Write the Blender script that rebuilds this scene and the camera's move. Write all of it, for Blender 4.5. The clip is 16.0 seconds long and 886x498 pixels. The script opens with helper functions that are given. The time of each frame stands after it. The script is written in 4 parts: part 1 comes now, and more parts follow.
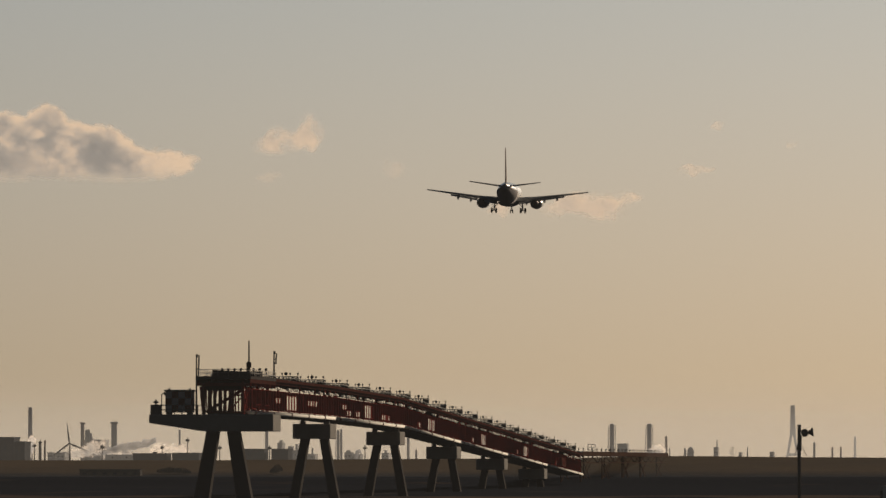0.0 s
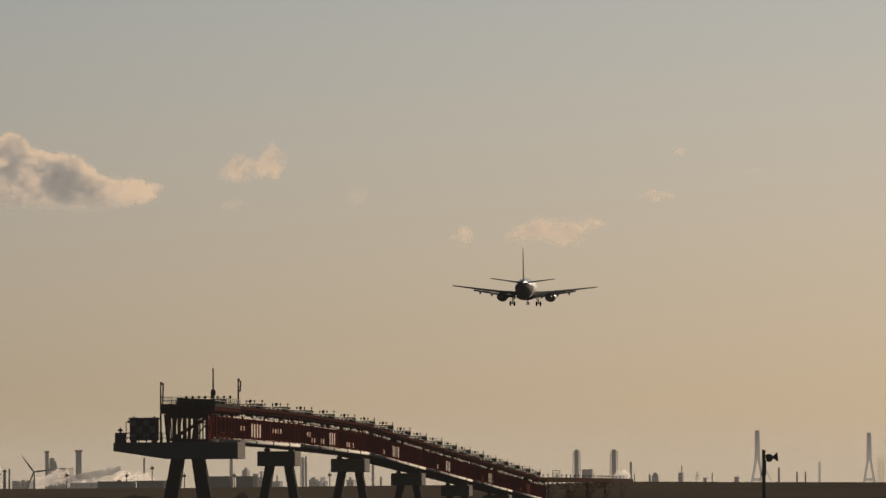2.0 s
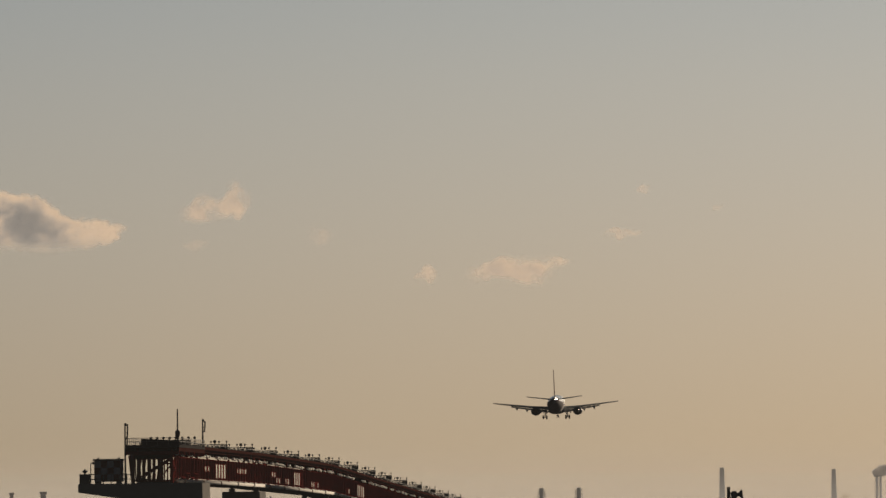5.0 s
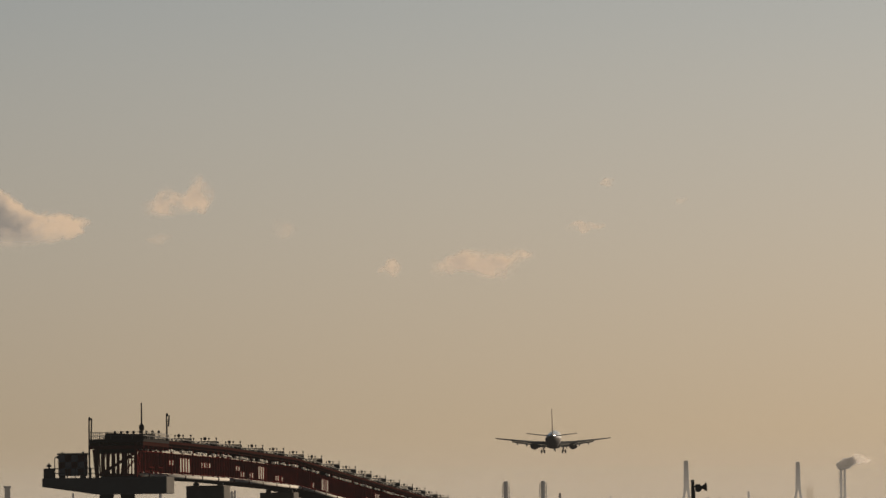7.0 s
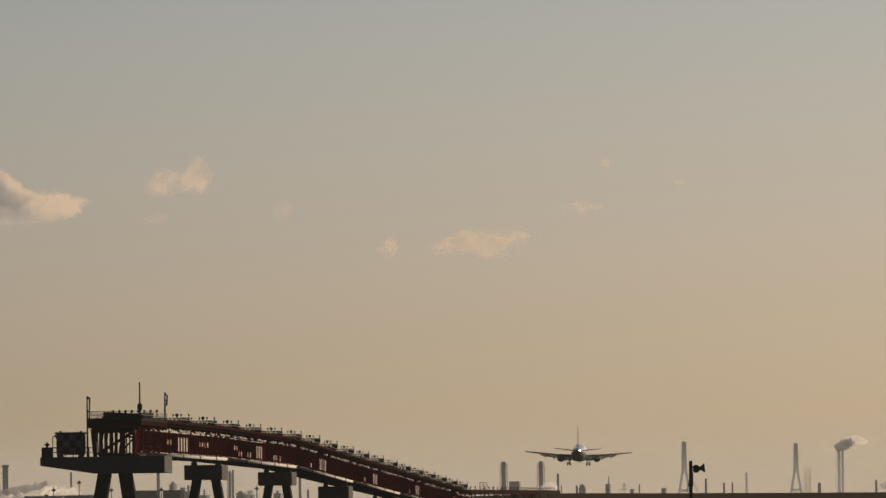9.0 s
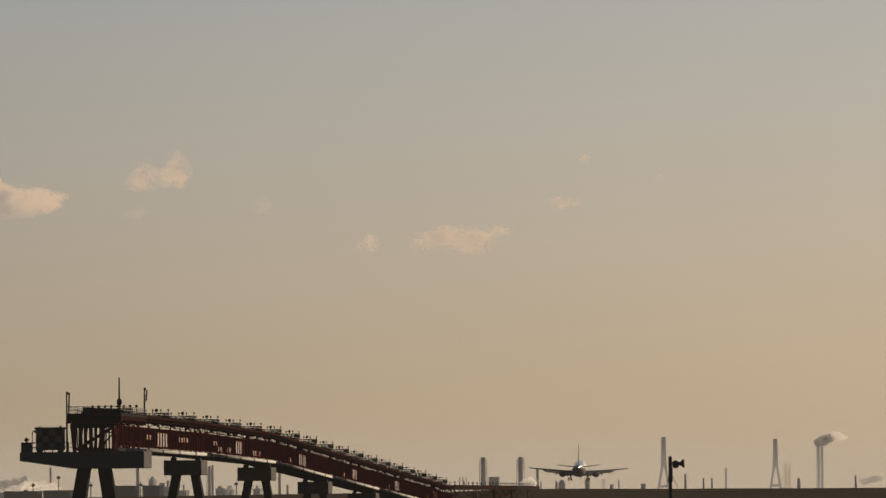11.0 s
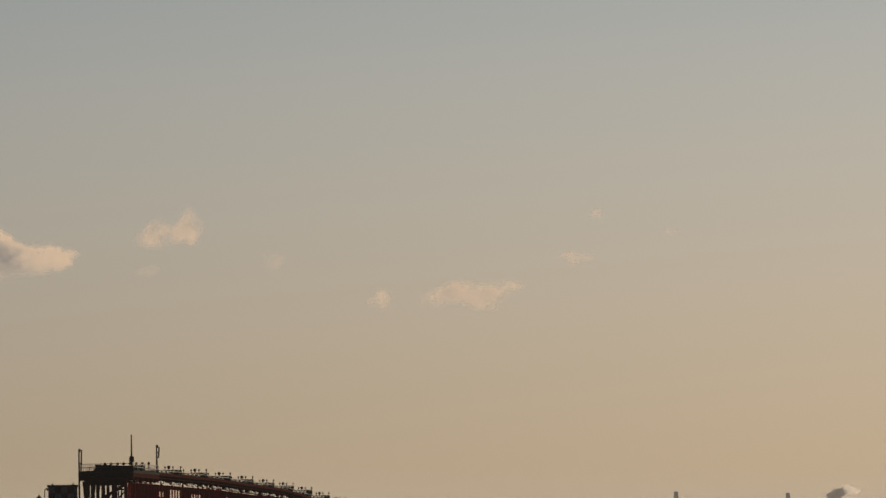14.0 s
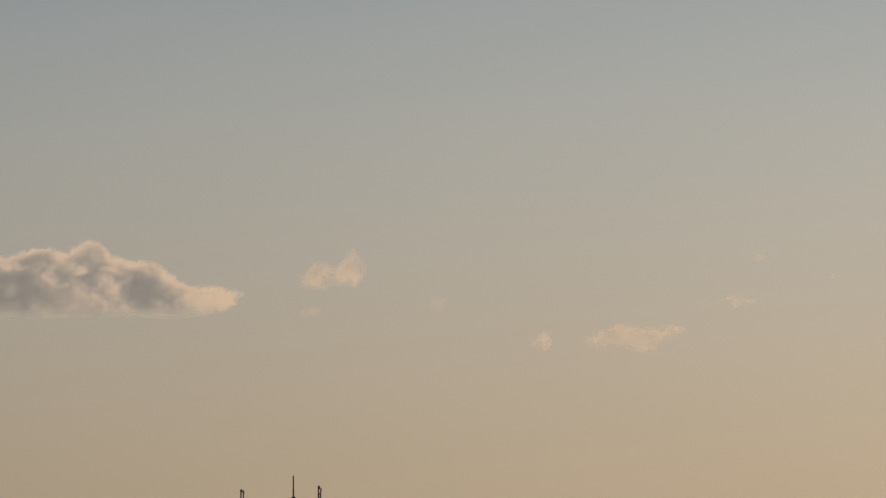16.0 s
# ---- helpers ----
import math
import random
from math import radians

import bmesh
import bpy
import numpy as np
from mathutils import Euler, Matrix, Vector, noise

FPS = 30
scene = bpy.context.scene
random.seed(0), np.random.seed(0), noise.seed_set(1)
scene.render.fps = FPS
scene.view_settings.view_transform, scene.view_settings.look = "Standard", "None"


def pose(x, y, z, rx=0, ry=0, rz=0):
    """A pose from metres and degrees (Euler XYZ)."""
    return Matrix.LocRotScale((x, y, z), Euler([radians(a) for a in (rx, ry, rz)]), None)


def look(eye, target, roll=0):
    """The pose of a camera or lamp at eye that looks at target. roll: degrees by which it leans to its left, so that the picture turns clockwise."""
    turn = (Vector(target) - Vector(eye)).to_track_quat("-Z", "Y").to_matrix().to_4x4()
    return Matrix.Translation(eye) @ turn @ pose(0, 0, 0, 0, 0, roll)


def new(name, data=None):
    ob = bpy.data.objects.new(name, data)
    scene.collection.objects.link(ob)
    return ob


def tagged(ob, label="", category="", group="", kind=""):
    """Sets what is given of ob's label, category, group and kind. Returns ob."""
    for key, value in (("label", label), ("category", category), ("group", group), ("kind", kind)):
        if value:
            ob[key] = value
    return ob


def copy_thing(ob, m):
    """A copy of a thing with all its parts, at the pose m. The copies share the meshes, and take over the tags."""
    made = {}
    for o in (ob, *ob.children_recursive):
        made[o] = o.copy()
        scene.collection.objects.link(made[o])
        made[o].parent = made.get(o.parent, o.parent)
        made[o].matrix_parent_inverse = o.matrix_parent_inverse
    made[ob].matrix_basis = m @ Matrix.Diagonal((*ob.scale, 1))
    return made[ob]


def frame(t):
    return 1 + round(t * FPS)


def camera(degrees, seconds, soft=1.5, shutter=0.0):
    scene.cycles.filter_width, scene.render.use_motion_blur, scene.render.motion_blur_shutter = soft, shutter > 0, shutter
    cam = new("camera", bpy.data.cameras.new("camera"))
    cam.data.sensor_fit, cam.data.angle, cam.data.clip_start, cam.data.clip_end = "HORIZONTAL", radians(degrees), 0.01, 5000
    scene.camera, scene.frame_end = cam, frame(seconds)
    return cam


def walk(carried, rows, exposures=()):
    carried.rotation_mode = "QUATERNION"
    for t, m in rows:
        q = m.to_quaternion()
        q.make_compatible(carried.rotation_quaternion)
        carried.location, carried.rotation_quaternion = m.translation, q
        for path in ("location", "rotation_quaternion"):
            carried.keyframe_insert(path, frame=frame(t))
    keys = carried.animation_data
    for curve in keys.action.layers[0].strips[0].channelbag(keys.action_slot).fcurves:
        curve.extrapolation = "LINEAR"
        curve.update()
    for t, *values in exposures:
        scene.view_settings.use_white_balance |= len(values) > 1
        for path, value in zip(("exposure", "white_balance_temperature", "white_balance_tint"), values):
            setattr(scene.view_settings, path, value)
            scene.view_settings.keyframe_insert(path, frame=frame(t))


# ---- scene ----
# ---- camera ----
EYE = 5.0
cam = camera(7.81, 16.0, 1.5)
TURNS = [
    (0.0, 5.078, 1.865, 0.00),
    (0.5, 4.995, 1.906, 0.11),
    (1.0, 4.952, 1.879, 0.13),
    (1.5, 4.924, 1.972, 0.23),
    (2.0, 4.767, 2.099, 0.28),
    (2.5, 4.669, 2.250, 0.43),
    (3.0, 4.631, 2.240, 0.55),
    (3.5, 4.609, 2.276, 0.47),
    (4.0, 4.592, 2.342, 0.46),
    (4.2, 4.570, 2.407, 0.64),
    (6.3, 4.299, 2.451, 0.65),
    (6.5, 4.231, 2.442, 0.76),
    (7.0, 4.144, 2.381, 0.78),
    (7.5, 4.140, 2.341, 0.80),
    (8.0, 4.097, 2.213, 0.56),
    (8.2, 4.134, 2.202, 0.60),
    (10.3, 4.042, 2.213, 0.60),
    (10.5, 3.985, 2.210, 0.58),
    (11.0, 3.944, 2.163, 0.57),
    (11.5, 3.924, 2.208, 0.59),
    (12.0, 3.975, 2.224, 0.70),
    (12.5, 4.027, 2.188, 0.64),
    (13.0, 4.020, 2.217, 0.95),
    (13.5, 4.061, 2.363, 0.78),
    (14.0, 4.057, 2.655, 0.86),
    (14.5, 4.230, 2.786, 0.85),
    (15.0, 4.561, 2.913, 0.94),
    (15.5, 4.832, 3.106, 0.37),
    (16.0, 5.478, 3.045, 0.44),
]
walk(cam, [(t, pose(0, 0, EYE, 90 + pitch, roll, yaw)) for t, yaw, pitch, roll in TURNS],
     exposures=[(0.0, 0.22), (2.0, 0.14), (4.0, 0.09), (7.0, 0.04), (16.0, 0.04)])

# ---- light ----
SUN_AZ, SUN_EL = 24.0, 14.0          # degrees right of the runway's line, above the horizon
sun_way = Vector((math.sin(radians(SUN_AZ)) * math.cos(radians(SUN_EL)), math.cos(radians(SUN_AZ)) * math.cos(radians(SUN_EL)), math.sin(radians(SUN_EL))))
sun_lamp = bpy.data.lights.new("sun", "SUN")
sun_lamp.energy, sun_lamp.angle, sun_lamp.color = 3.5, radians(0.6), (1.0, 0.80, 0.58)
sun = new("sun", sun_lamp)
sun.matrix_world = look(sun_way * 100, (0, 0, 0))


def link(tree, a, b):
    tree.links.new(a, b)


def maths(tree, op, a, b=None, c=None, clamp=False):
    n = tree.nodes.new("ShaderNodeMath")
    n.operation, n.use_clamp = op, clamp
    for i, v in enumerate((a, b, c)):
        if v is None:
            continue
        if isinstance(v, (int, float)):
            n.inputs[i].default_value = v
        else:
            link(tree, v, n.inputs[i])
    return n.outputs[0]


def mixed(tree, fac, a, b, blend="MIX"):
    n = tree.nodes.new("ShaderNodeMix")
    n.data_type, n.blend_type = "RGBA", blend
    for i, v in ((0, fac), (6, a), (7, b)):
        if isinstance(v, (int, float)):
            n.inputs[i].default_value = v
        elif isinstance(v, tuple):
            n.inputs[i].default_value = (*v, 1)
        else:
            link(tree, v, n.inputs[i])
    return n.outputs[2]


def make_world():
    world = bpy.data.worlds.new("evening_sky")
    scene.world = world
    world.use_nodes = True
    tree = world.node_tree
    tree.nodes.clear()
    sky = tree.nodes.new("ShaderNodeTexSky")
    sky.sky_type, sky.sun_disc = "NISHITA", False
    sky.sun_elevation, sky.sun_rotation = radians(SUN_EL), radians(SUN_AZ)
    sky.air_density, sky.dust_density, sky.ozone_density = 1.2, 3.0, 1.0
    high = mixed(tree, 1.0, sky.outputs[0], (0.009, 0.009, 0.009), "MULTIPLY")
    # evening haze: warm at the horizon, grey above, brighter towards the sun
    co = tree.nodes.new("ShaderNodeTexCoord").outputs["Generated"]
    sep = tree.nodes.new("ShaderNodeSeparateXYZ")
    link(tree, co, sep.inputs[0])
    rise = maths(tree, "MAXIMUM", sep.outputs[2], 0.0)
    dot = tree.nodes.new("ShaderNodeVectorMath")
    dot.operation = "DOT_PRODUCT"
    link(tree, co, dot.inputs[0])
    dot.inputs[1].default_value = Vector((sun_way.x, sun_way.y, 0)).normalized()
    ramp = tree.nodes.new("ShaderNodeValToRGB")
    ramp.color_ramp.interpolation = "B_SPLINE"
    stops = HAZE
    while len(ramp.color_ramp.elements) < len(stops):
        ramp.color_ramp.elements.new(0.5)
    for e, (p, c) in zip(ramp.color_ramp.elements, stops):
        e.position, e.color = p, (*c, 1)
    link(tree, maths(tree, "MULTIPLY", rise, 5.0, clamp=True), ramp.inputs[0])
    side = maths(tree, "MAXIMUM", dot.outputs["Value"], 0.0)
    grey = tree.nodes.new("ShaderNodeCombineXYZ")           # warmer towards the sun
    for i, (power, gain) in enumerate(GLOW):
        link(tree, maths(tree, "MULTIPLY_ADD", maths(tree, "POWER", side, power), gain, 0.06), grey.inputs[i])
    haze = mixed(tree, 1.0, ramp.outputs[0], grey.outputs[0], "MULTIPLY")
    fade = tree.nodes.new("ShaderNodeMapRange")
    fade.interpolation_type = "SMOOTHSTEP"
    link(tree, rise, fade.inputs[0])
    fade.inputs[1].default_value, fade.inputs[2].default_value = 0.12, 0.5
    out = mixed(tree, fade.outputs[0], haze, high)
    bg = tree.nodes.new("ShaderNodeBackground")
    link(tree, out, bg.inputs[0])
    end = tree.nodes.new("ShaderNodeOutputWorld")
    link(tree, bg.outputs[0], end.inputs[0])


HAZE = [(0.0, (0.475, 0.348, 0.211)), (0.17, (0.495, 0.408, 0.302)), (0.34, (0.435, 0.42, 0.373)), (0.48, (0.345, 0.37, 0.373)), (1.0, (0.19, 0.23, 0.27))]
GLOW = ((3.5, 1.36), (3.05, 1.282), (2.6, 1.207))
make_world()


# ---- materials ----
def surface(name, base, rough=0.7, metal=0.0, scale=0.6, vary=0.25, bump=0.15, wear=None, coat=0.0, spec=0.0):
    """Base colour with stains at a large and a fine scale, grain and wear, in metres of the world."""
    m = bpy.data.materials.new(name)
    m.use_nodes = True
    tree = m.node_tree
    b = tree.nodes["Principled BSDF"]
    co = tree.nodes.new("ShaderNodeTexCoord").outputs["Object"]
    info = tree.nodes.new("ShaderNodeObjectInfo")
    large, fine = tree.nodes.new("ShaderNodeTexNoise"), tree.nodes.new("ShaderNodeTexNoise")
    for n, s, d in ((large, scale, 3), (fine, scale * 14, 6)):
        link(tree, co, n.inputs["Vector"])
        n.inputs["Scale"].default_value, n.inputs["Detail"].default_value = s, d
    dark = tuple(c * (1 - vary) for c in base)
    light = tuple(min(1, c * (1 + vary)) for c in base)
    c1 = mixed(tree, large.outputs[0], dark, light)
    c2 = mixed(tree, maths(tree, "MULTIPLY", fine.outputs[0], 0.45), c1, wear or tuple(c * 0.6 for c in base))
    c3 = mixed(tree, maths(tree, "MULTIPLY", info.outputs["Random"], 0.22), c2, dark)
    link(tree, c3, b.inputs["Base Color"])
    b.inputs["Metallic"].default_value = metal
    link(tree, maths(tree, "MULTIPLY_ADD", fine.outputs[0], 0.2, rough - 0.1), b.inputs["Roughness"])
    b.inputs["Coat Weight"].default_value = coat
    b.inputs["Specular IOR Level"].default_value = spec
    bp = tree.nodes.new("ShaderNodeBump")
    bp.inputs["Strength"].default_value, bp.inputs["Distance"].default_value = bump, 0.05
    link(tree, fine.outputs[0], bp.inputs["Height"])
    link(tree, bp.outputs[0], b.inputs["Normal"])
    return m


RED = surface("red_steel_paint", (0.17, 0.022, 0.018), 0.6, wear=(0.09, 0.02, 0.018))
DARKRED = surface("weathered_red_steel", (0.07, 0.024, 0.02), 0.7, wear=(0.04, 0.022, 0.018))
WHITE = surface("white_steel_paint", (0.78, 0.77, 0.74), 0.4, wear=(0.55, 0.5, 0.44), vary=0.08)
STEEL = surface("galvanised_steel", (0.2, 0.2, 0.2), 0.5, 0.3)
BLACK = surface("dark_painted_steel", (0.085, 0.08, 0.08), 0.5)
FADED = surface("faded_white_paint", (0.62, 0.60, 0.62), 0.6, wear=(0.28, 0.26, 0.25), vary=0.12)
DARKCLAD = surface("dark_hangar_cladding", (0.06, 0.062, 0.068), 0.8, scale=0.08)
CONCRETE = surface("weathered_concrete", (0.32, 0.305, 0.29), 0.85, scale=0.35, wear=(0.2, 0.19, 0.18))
# darker than the caps: the legs' shade is put into this concrete's colour
DARKCONCRETE = surface("dark_concrete", (0.085, 0.08, 0.078), 0.9, scale=0.3, wear=(0.04, 0.038, 0.037))
PALE = surface("pale_concrete", (0.55, 0.55, 0.57), 0.85, scale=0.1, vary=0.12)
BUILDING = surface("grey_cladding", (0.34, 0.34, 0.345), 0.7, scale=0.08, vary=0.15)
BROWN = surface("brown_weathered_steel", (0.07, 0.042, 0.032), 0.85)
RUST = surface("rusty_stack_steel", (0.30, 0.17, 0.12), 0.75, scale=0.15)
GLASS = surface("dark_lamp_glass", (0.05, 0.06, 0.07), 0.08, vary=0.05, bump=0.0)
HULL = surface("white_aircraft_paint", (0.72, 0.73, 0.75), 0.17, scale=0.3, vary=0.05, bump=0.0, wear=(0.6, 0.6, 0.6), coat=0.25, spec=0.5)
BLUE = surface("blue_aircraft_paint", (0.03, 0.07, 0.26), 0.25, scale=0.3, vary=0.06, bump=0.0)
BELLYSHADE = surface("belly_shade_grey", (0.42, 0.40, 0.40), 0.35, scale=0.3, vary=0.08, bump=0.0)
FIN = surface("pale_fin_paint", (0.32, 0.28, 0.26), 0.4, scale=0.3, vary=0.06, bump=0.0)
NACELLE = surface("grey_nacelle_paint", (0.26, 0.265, 0.28), 0.3, scale=0.3, vary=0.08, bump=0.0, spec=0.3)
WINGGREY = surface("grey_wing_paint", (0.33, 0.34, 0.35), 0.35, scale=0.4, vary=0.1, bump=0.0)
METAL = surface("bare_engine_metal", (0.35, 0.33, 0.31), 0.3, 0.9, bump=0.0)
TYRE = surface("tyre_rubber", (0.02, 0.02, 0.02), 0.85)


# ---- mesh helpers ----
def part(name, bm, material, parent=None, label=""):
    me = bpy.data.meshes.new(name)
    bm.normal_update()
    bm.to_mesh(me)
    bm.free()
    me.materials.append(material)
    ob = new(name, me)
    ob.parent = parent
    return tagged(ob, label)


def thing(name, x, y, z, label, category, group="", kind=""):
    ob = new(name)
    ob.empty_display_size = 0.5
    ob.matrix_basis = pose(x, y, z)
    return tagged(ob, label, category, group, kind)


def hull8(bm, lo, hi):
    """A closed block between two four-cornered outlines."""
    a = [bm.verts.new(p) for p in lo]
    b = [bm.verts.new(p) for p in hi]
    bm.faces.new(a[::-1])
    bm.faces.new(b)
    for i in range(4):
        bm.faces.new((a[i], a[(i + 1) % 4], b[(i + 1) % 4], b[i]))


def box(bm, x0, x1, y0, y1, z0, z1):
    hull8(bm, [(x0, y0, z0), (x1, y0, z0), (x1, y1, z0), (x0, y1, z0)], [(x0, y0, z1), (x1, y0, z1), (x1, y1, z1), (x0, y1, z1)])
    return bm


def beam(bm, p, q, w, h=None):
    """A bar of w by h from p to q."""
    p, q, h = Vector(p), Vector(q), h or w
    d = (q - p).normalized()
    up = Vector((0, 0, 1)) if abs(d.z) < 0.95 else Vector((0, 1, 0))
    s = d.cross(up).normalized()
    u = s.cross(d).normalized()
    ring = [(-s * w - u * h) / 2, (s * w - u * h) / 2, (s * w + u * h) / 2, (-s * w + u * h) / 2]
    hull8(bm, [p + r for r in ring], [q + r for r in ring])
    return bm


def lathe(bm, rings, n=16, way=None, smooth=True):
    """A closed round body: rings of (place along its axis, radius); way turns it from z up."""
    way = way or Matrix()
    loops = [[bm.verts.new(way @ Vector((r * math.cos(2 * math.pi * i / n), r * math.sin(2 * math.pi * i / n), z))) for i in range(n)] for z, r in rings]
    for a, b in zip(loops, loops[1:]):
        for i in range(n):
            bm.faces.new((a[i], a[(i + 1) % n], b[(i + 1) % n], b[i])).smooth = smooth
    bm.faces.new(loops[0][::-1])
    bm.faces.new(loops[-1])
    return bm


def tube(bm, p, q, r, n=8, r2=None):
    p, q = Vector(p), Vector(q)
    d = q - p
    m = Matrix.Translation(p) @ d.to_track_quat("Z", "Y").to_matrix().to_4x4()
    return lathe(bm, [(0, r), (d.length, r if r2 is None else r2)], n, m)


def fresh():
    return bmesh.new()


# ---- ground ----
PIER = -92.0                     # the pier and the runway share one line, parallel to y


def ground_height(x, y):
    """Flat dark foreshore, a step to a terrace, the grass bank, and the airfield behind its crest."""
    if y < 1320:
        return 0.25 * noise.noise((x * 0.05, y * 0.02, 0)) - 0.1
    if y < 1345:
        return (y - 1320) / 25 + 0.1 * noise.noise((x * 0.15, y * 0.1, 0))
    if y < 1660:
        return 1.0 + 0.1 * noise.noise((x * 0.06, y * 0.03, 2))
    top = float(np.interp(x, (-277, -193, -123, -98, -36, 0, 64), (4.55, 5.25, 5.6, 6.2, 5.7, 5.55, 5.4))) + 0.06 * noise.noise((x * 0.04, 3, 0))
    if y < 1760:
        k = (y - 1660) / 100
        return 1.0 + (top - 1.0) * k + 0.15 * noise.noise((x * 0.08, y * 0.05, 5)) * min(1, 6 * k)
    return float(np.interp(y, (1760, 1840, 2220, 2450), (top, 4.1, 4.1, 5.05)))


def make_ground():
    ys = [-900, -300, 0, 200, 400] + list(range(500, 1320, 10)) + list(range(1320, 1350, 5)) + list(range(1350, 1650, 15)) + list(range(1652, 1764, 4)) + [1780, 1840, 1950, 2220, 2300, 2450, 2800, 3500, 4300, 4950]
    n = 160
    bm = fresh()
    rows = []
    for y in ys:
        half = max(600, y * 0.42)
        rows.append([bm.verts.new((-half + 2 * half * i / n, y, ground_height(-half + 2 * half * i / n, y))) for i in range(n + 1)])
    for a, b in zip(rows, rows[1:]):
        for i in range(n):
            bm.faces.new((a[i], a[i + 1], b[i + 1], b[i])).smooth = True
    m = bpy.data.materials.new("shore_and_grass")
    m.use_nodes = True
    tree = m.node_tree
    tree.nodes.remove(tree.nodes["Principled BSDF"])
    b = tree.nodes.new("ShaderNodeBsdfDiffuse")
    link(tree, b.outputs[0], tree.nodes["Material Output"].inputs[0])
    co = tree.nodes.new("ShaderNodeTexCoord").outputs["Object"]
    sep = tree.nodes.new("ShaderNodeSeparateXYZ")
    link(tree, co, sep.inputs[0])
    grow = tree.nodes.new("ShaderNodeMapRange")
    grow.interpolation_type = "SMOOTHSTEP"
    grow.inputs[1].default_value, grow.inputs[2].default_value = 1652, 1694
    ns = []
    for s, d in ((0.035, 4), (0.5, 6), (0.012, 3)):
        t = tree.nodes.new("ShaderNodeTexNoise")
        link(tree, co, t.inputs["Vector"])
        t.inputs["Scale"].default_value, t.inputs["Detail"].default_value = s, d
        ns.append(t.outputs[0])
    link(tree, maths(tree, "ADD", sep.outputs[1], maths(tree, "MULTIPLY_ADD", ns[1], 16.0, maths(tree, "MULTIPLY_ADD", ns[0], 24.0, -20.0))), grow.inputs[0])
    rock = mixed(tree, ns[1], (0.014, 0.017, 0.025), (0.029, 0.033, 0.045))
    patch = maths(tree, "MULTIPLY", maths(tree, "SUBTRACT", ns[0], 0.60, clamp=True), 4.0, clamp=True)
    rock = mixed(tree, patch, rock, (0.085, 0.065, 0.055))
    band = tree.nodes.new("ShaderNodeMapRange")
    band.interpolation_type = "SMOOTHSTEP"
    link(tree, maths(tree, "ABSOLUTE", maths(tree, "SUBTRACT", maths(tree, "MULTIPLY_ADD", ns[0], 120.0, sep.outputs[1]), 965.0)), band.inputs[0])
    for i, v in ((1, 10.0), (2, 34.0), (3, 0.75), (4, 0.0)):
        band.inputs[i].default_value = v
    rock = mixed(tree, band.outputs[0], rock, (0.12, 0.088, 0.07))
    grass = mixed(tree, ns[1], (0.07, 0.052, 0.035), (0.135, 0.10, 0.068))
    grass = mixed(tree, maths(tree, "MULTIPLY", maths(tree, "SUBTRACT", ns[2], 0.45, clamp=True), 4.0, clamp=True), grass, (0.08, 0.062, 0.045))
    link(tree, mixed(tree, grow.outputs[0], rock, grass), b.inputs["Color"])
    b.inputs["Roughness"].default_value = 0.0
    bp = tree.nodes.new("ShaderNodeBump")
    bp.inputs["Strength"].default_value, bp.inputs["Distance"].default_value = 0.3, 0.08
    link(tree, ns[1], bp.inputs["Height"])
    link(tree, bp.outputs[0], b.inputs["Normal"])
    ob = part("ground", bm, m)
    tagged(ob, "dark foreshore rising to a dry brown grass bank", "ground", kind="structure")


make_ground()


# ---- approach light pier ----
def deck_z(y):
    """Straight from bent to bent: almost level at first, then down towards the bank."""
    return float(np.interp(y, (750.0, 845.6, 941.2, 1036.8, 1132.4, 1228.0, 1329.0), (15.05, 14.95, 14.35, 12.4, 10.5, 8.6, 6.6)))


BENTS = [750.0 + 95.6 * i for i in range(1, 7)]          # the last one is the landing of the girders


def make_bent(y):
    top = deck_z(y) - 5.2
    b = thing("pier_bent", PIER, y, 0, "grey concrete pier bent with splayed legs and cap beam", "pier support", "pier bents")
    cap = fresh()
    box(cap, -2.5, 2.45, -3.8, 3.8, top - 1.95, top)
    bmesh.ops.bevel(cap, geom=cap.edges[:], offset=0.08, segments=1, affect="EDGES")
    cap = part("cap_beam", cap, CONCRETE, b)
    for s in (-1, 1):
        # legs in the darker concrete, in place of shade below the cap
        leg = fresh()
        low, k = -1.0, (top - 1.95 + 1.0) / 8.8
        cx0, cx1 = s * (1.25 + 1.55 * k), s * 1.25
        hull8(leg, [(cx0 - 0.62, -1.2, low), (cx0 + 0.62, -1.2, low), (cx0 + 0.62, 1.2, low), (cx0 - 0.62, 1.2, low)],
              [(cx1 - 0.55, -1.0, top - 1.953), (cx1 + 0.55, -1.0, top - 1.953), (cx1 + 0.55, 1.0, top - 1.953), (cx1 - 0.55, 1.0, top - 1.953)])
        part("leg", leg, DARKCONCRETE, b)
        bear = fresh()
        box(bear, s * 1.6 - 0.35, s * 1.6 + 0.35, -0.5, 0.5, top + 0.003, top + 0.38)
        box(bear, s * 1.6 - 0.22, s * 1.6 + 0.22, -0.3, 0.3, top + 0.38, deck_z(y) - 4.62)
        part("bearing", bear, STEEL, b, "dark steel bearing block")


for y in BENTS[:-1]:
    make_bent(y)


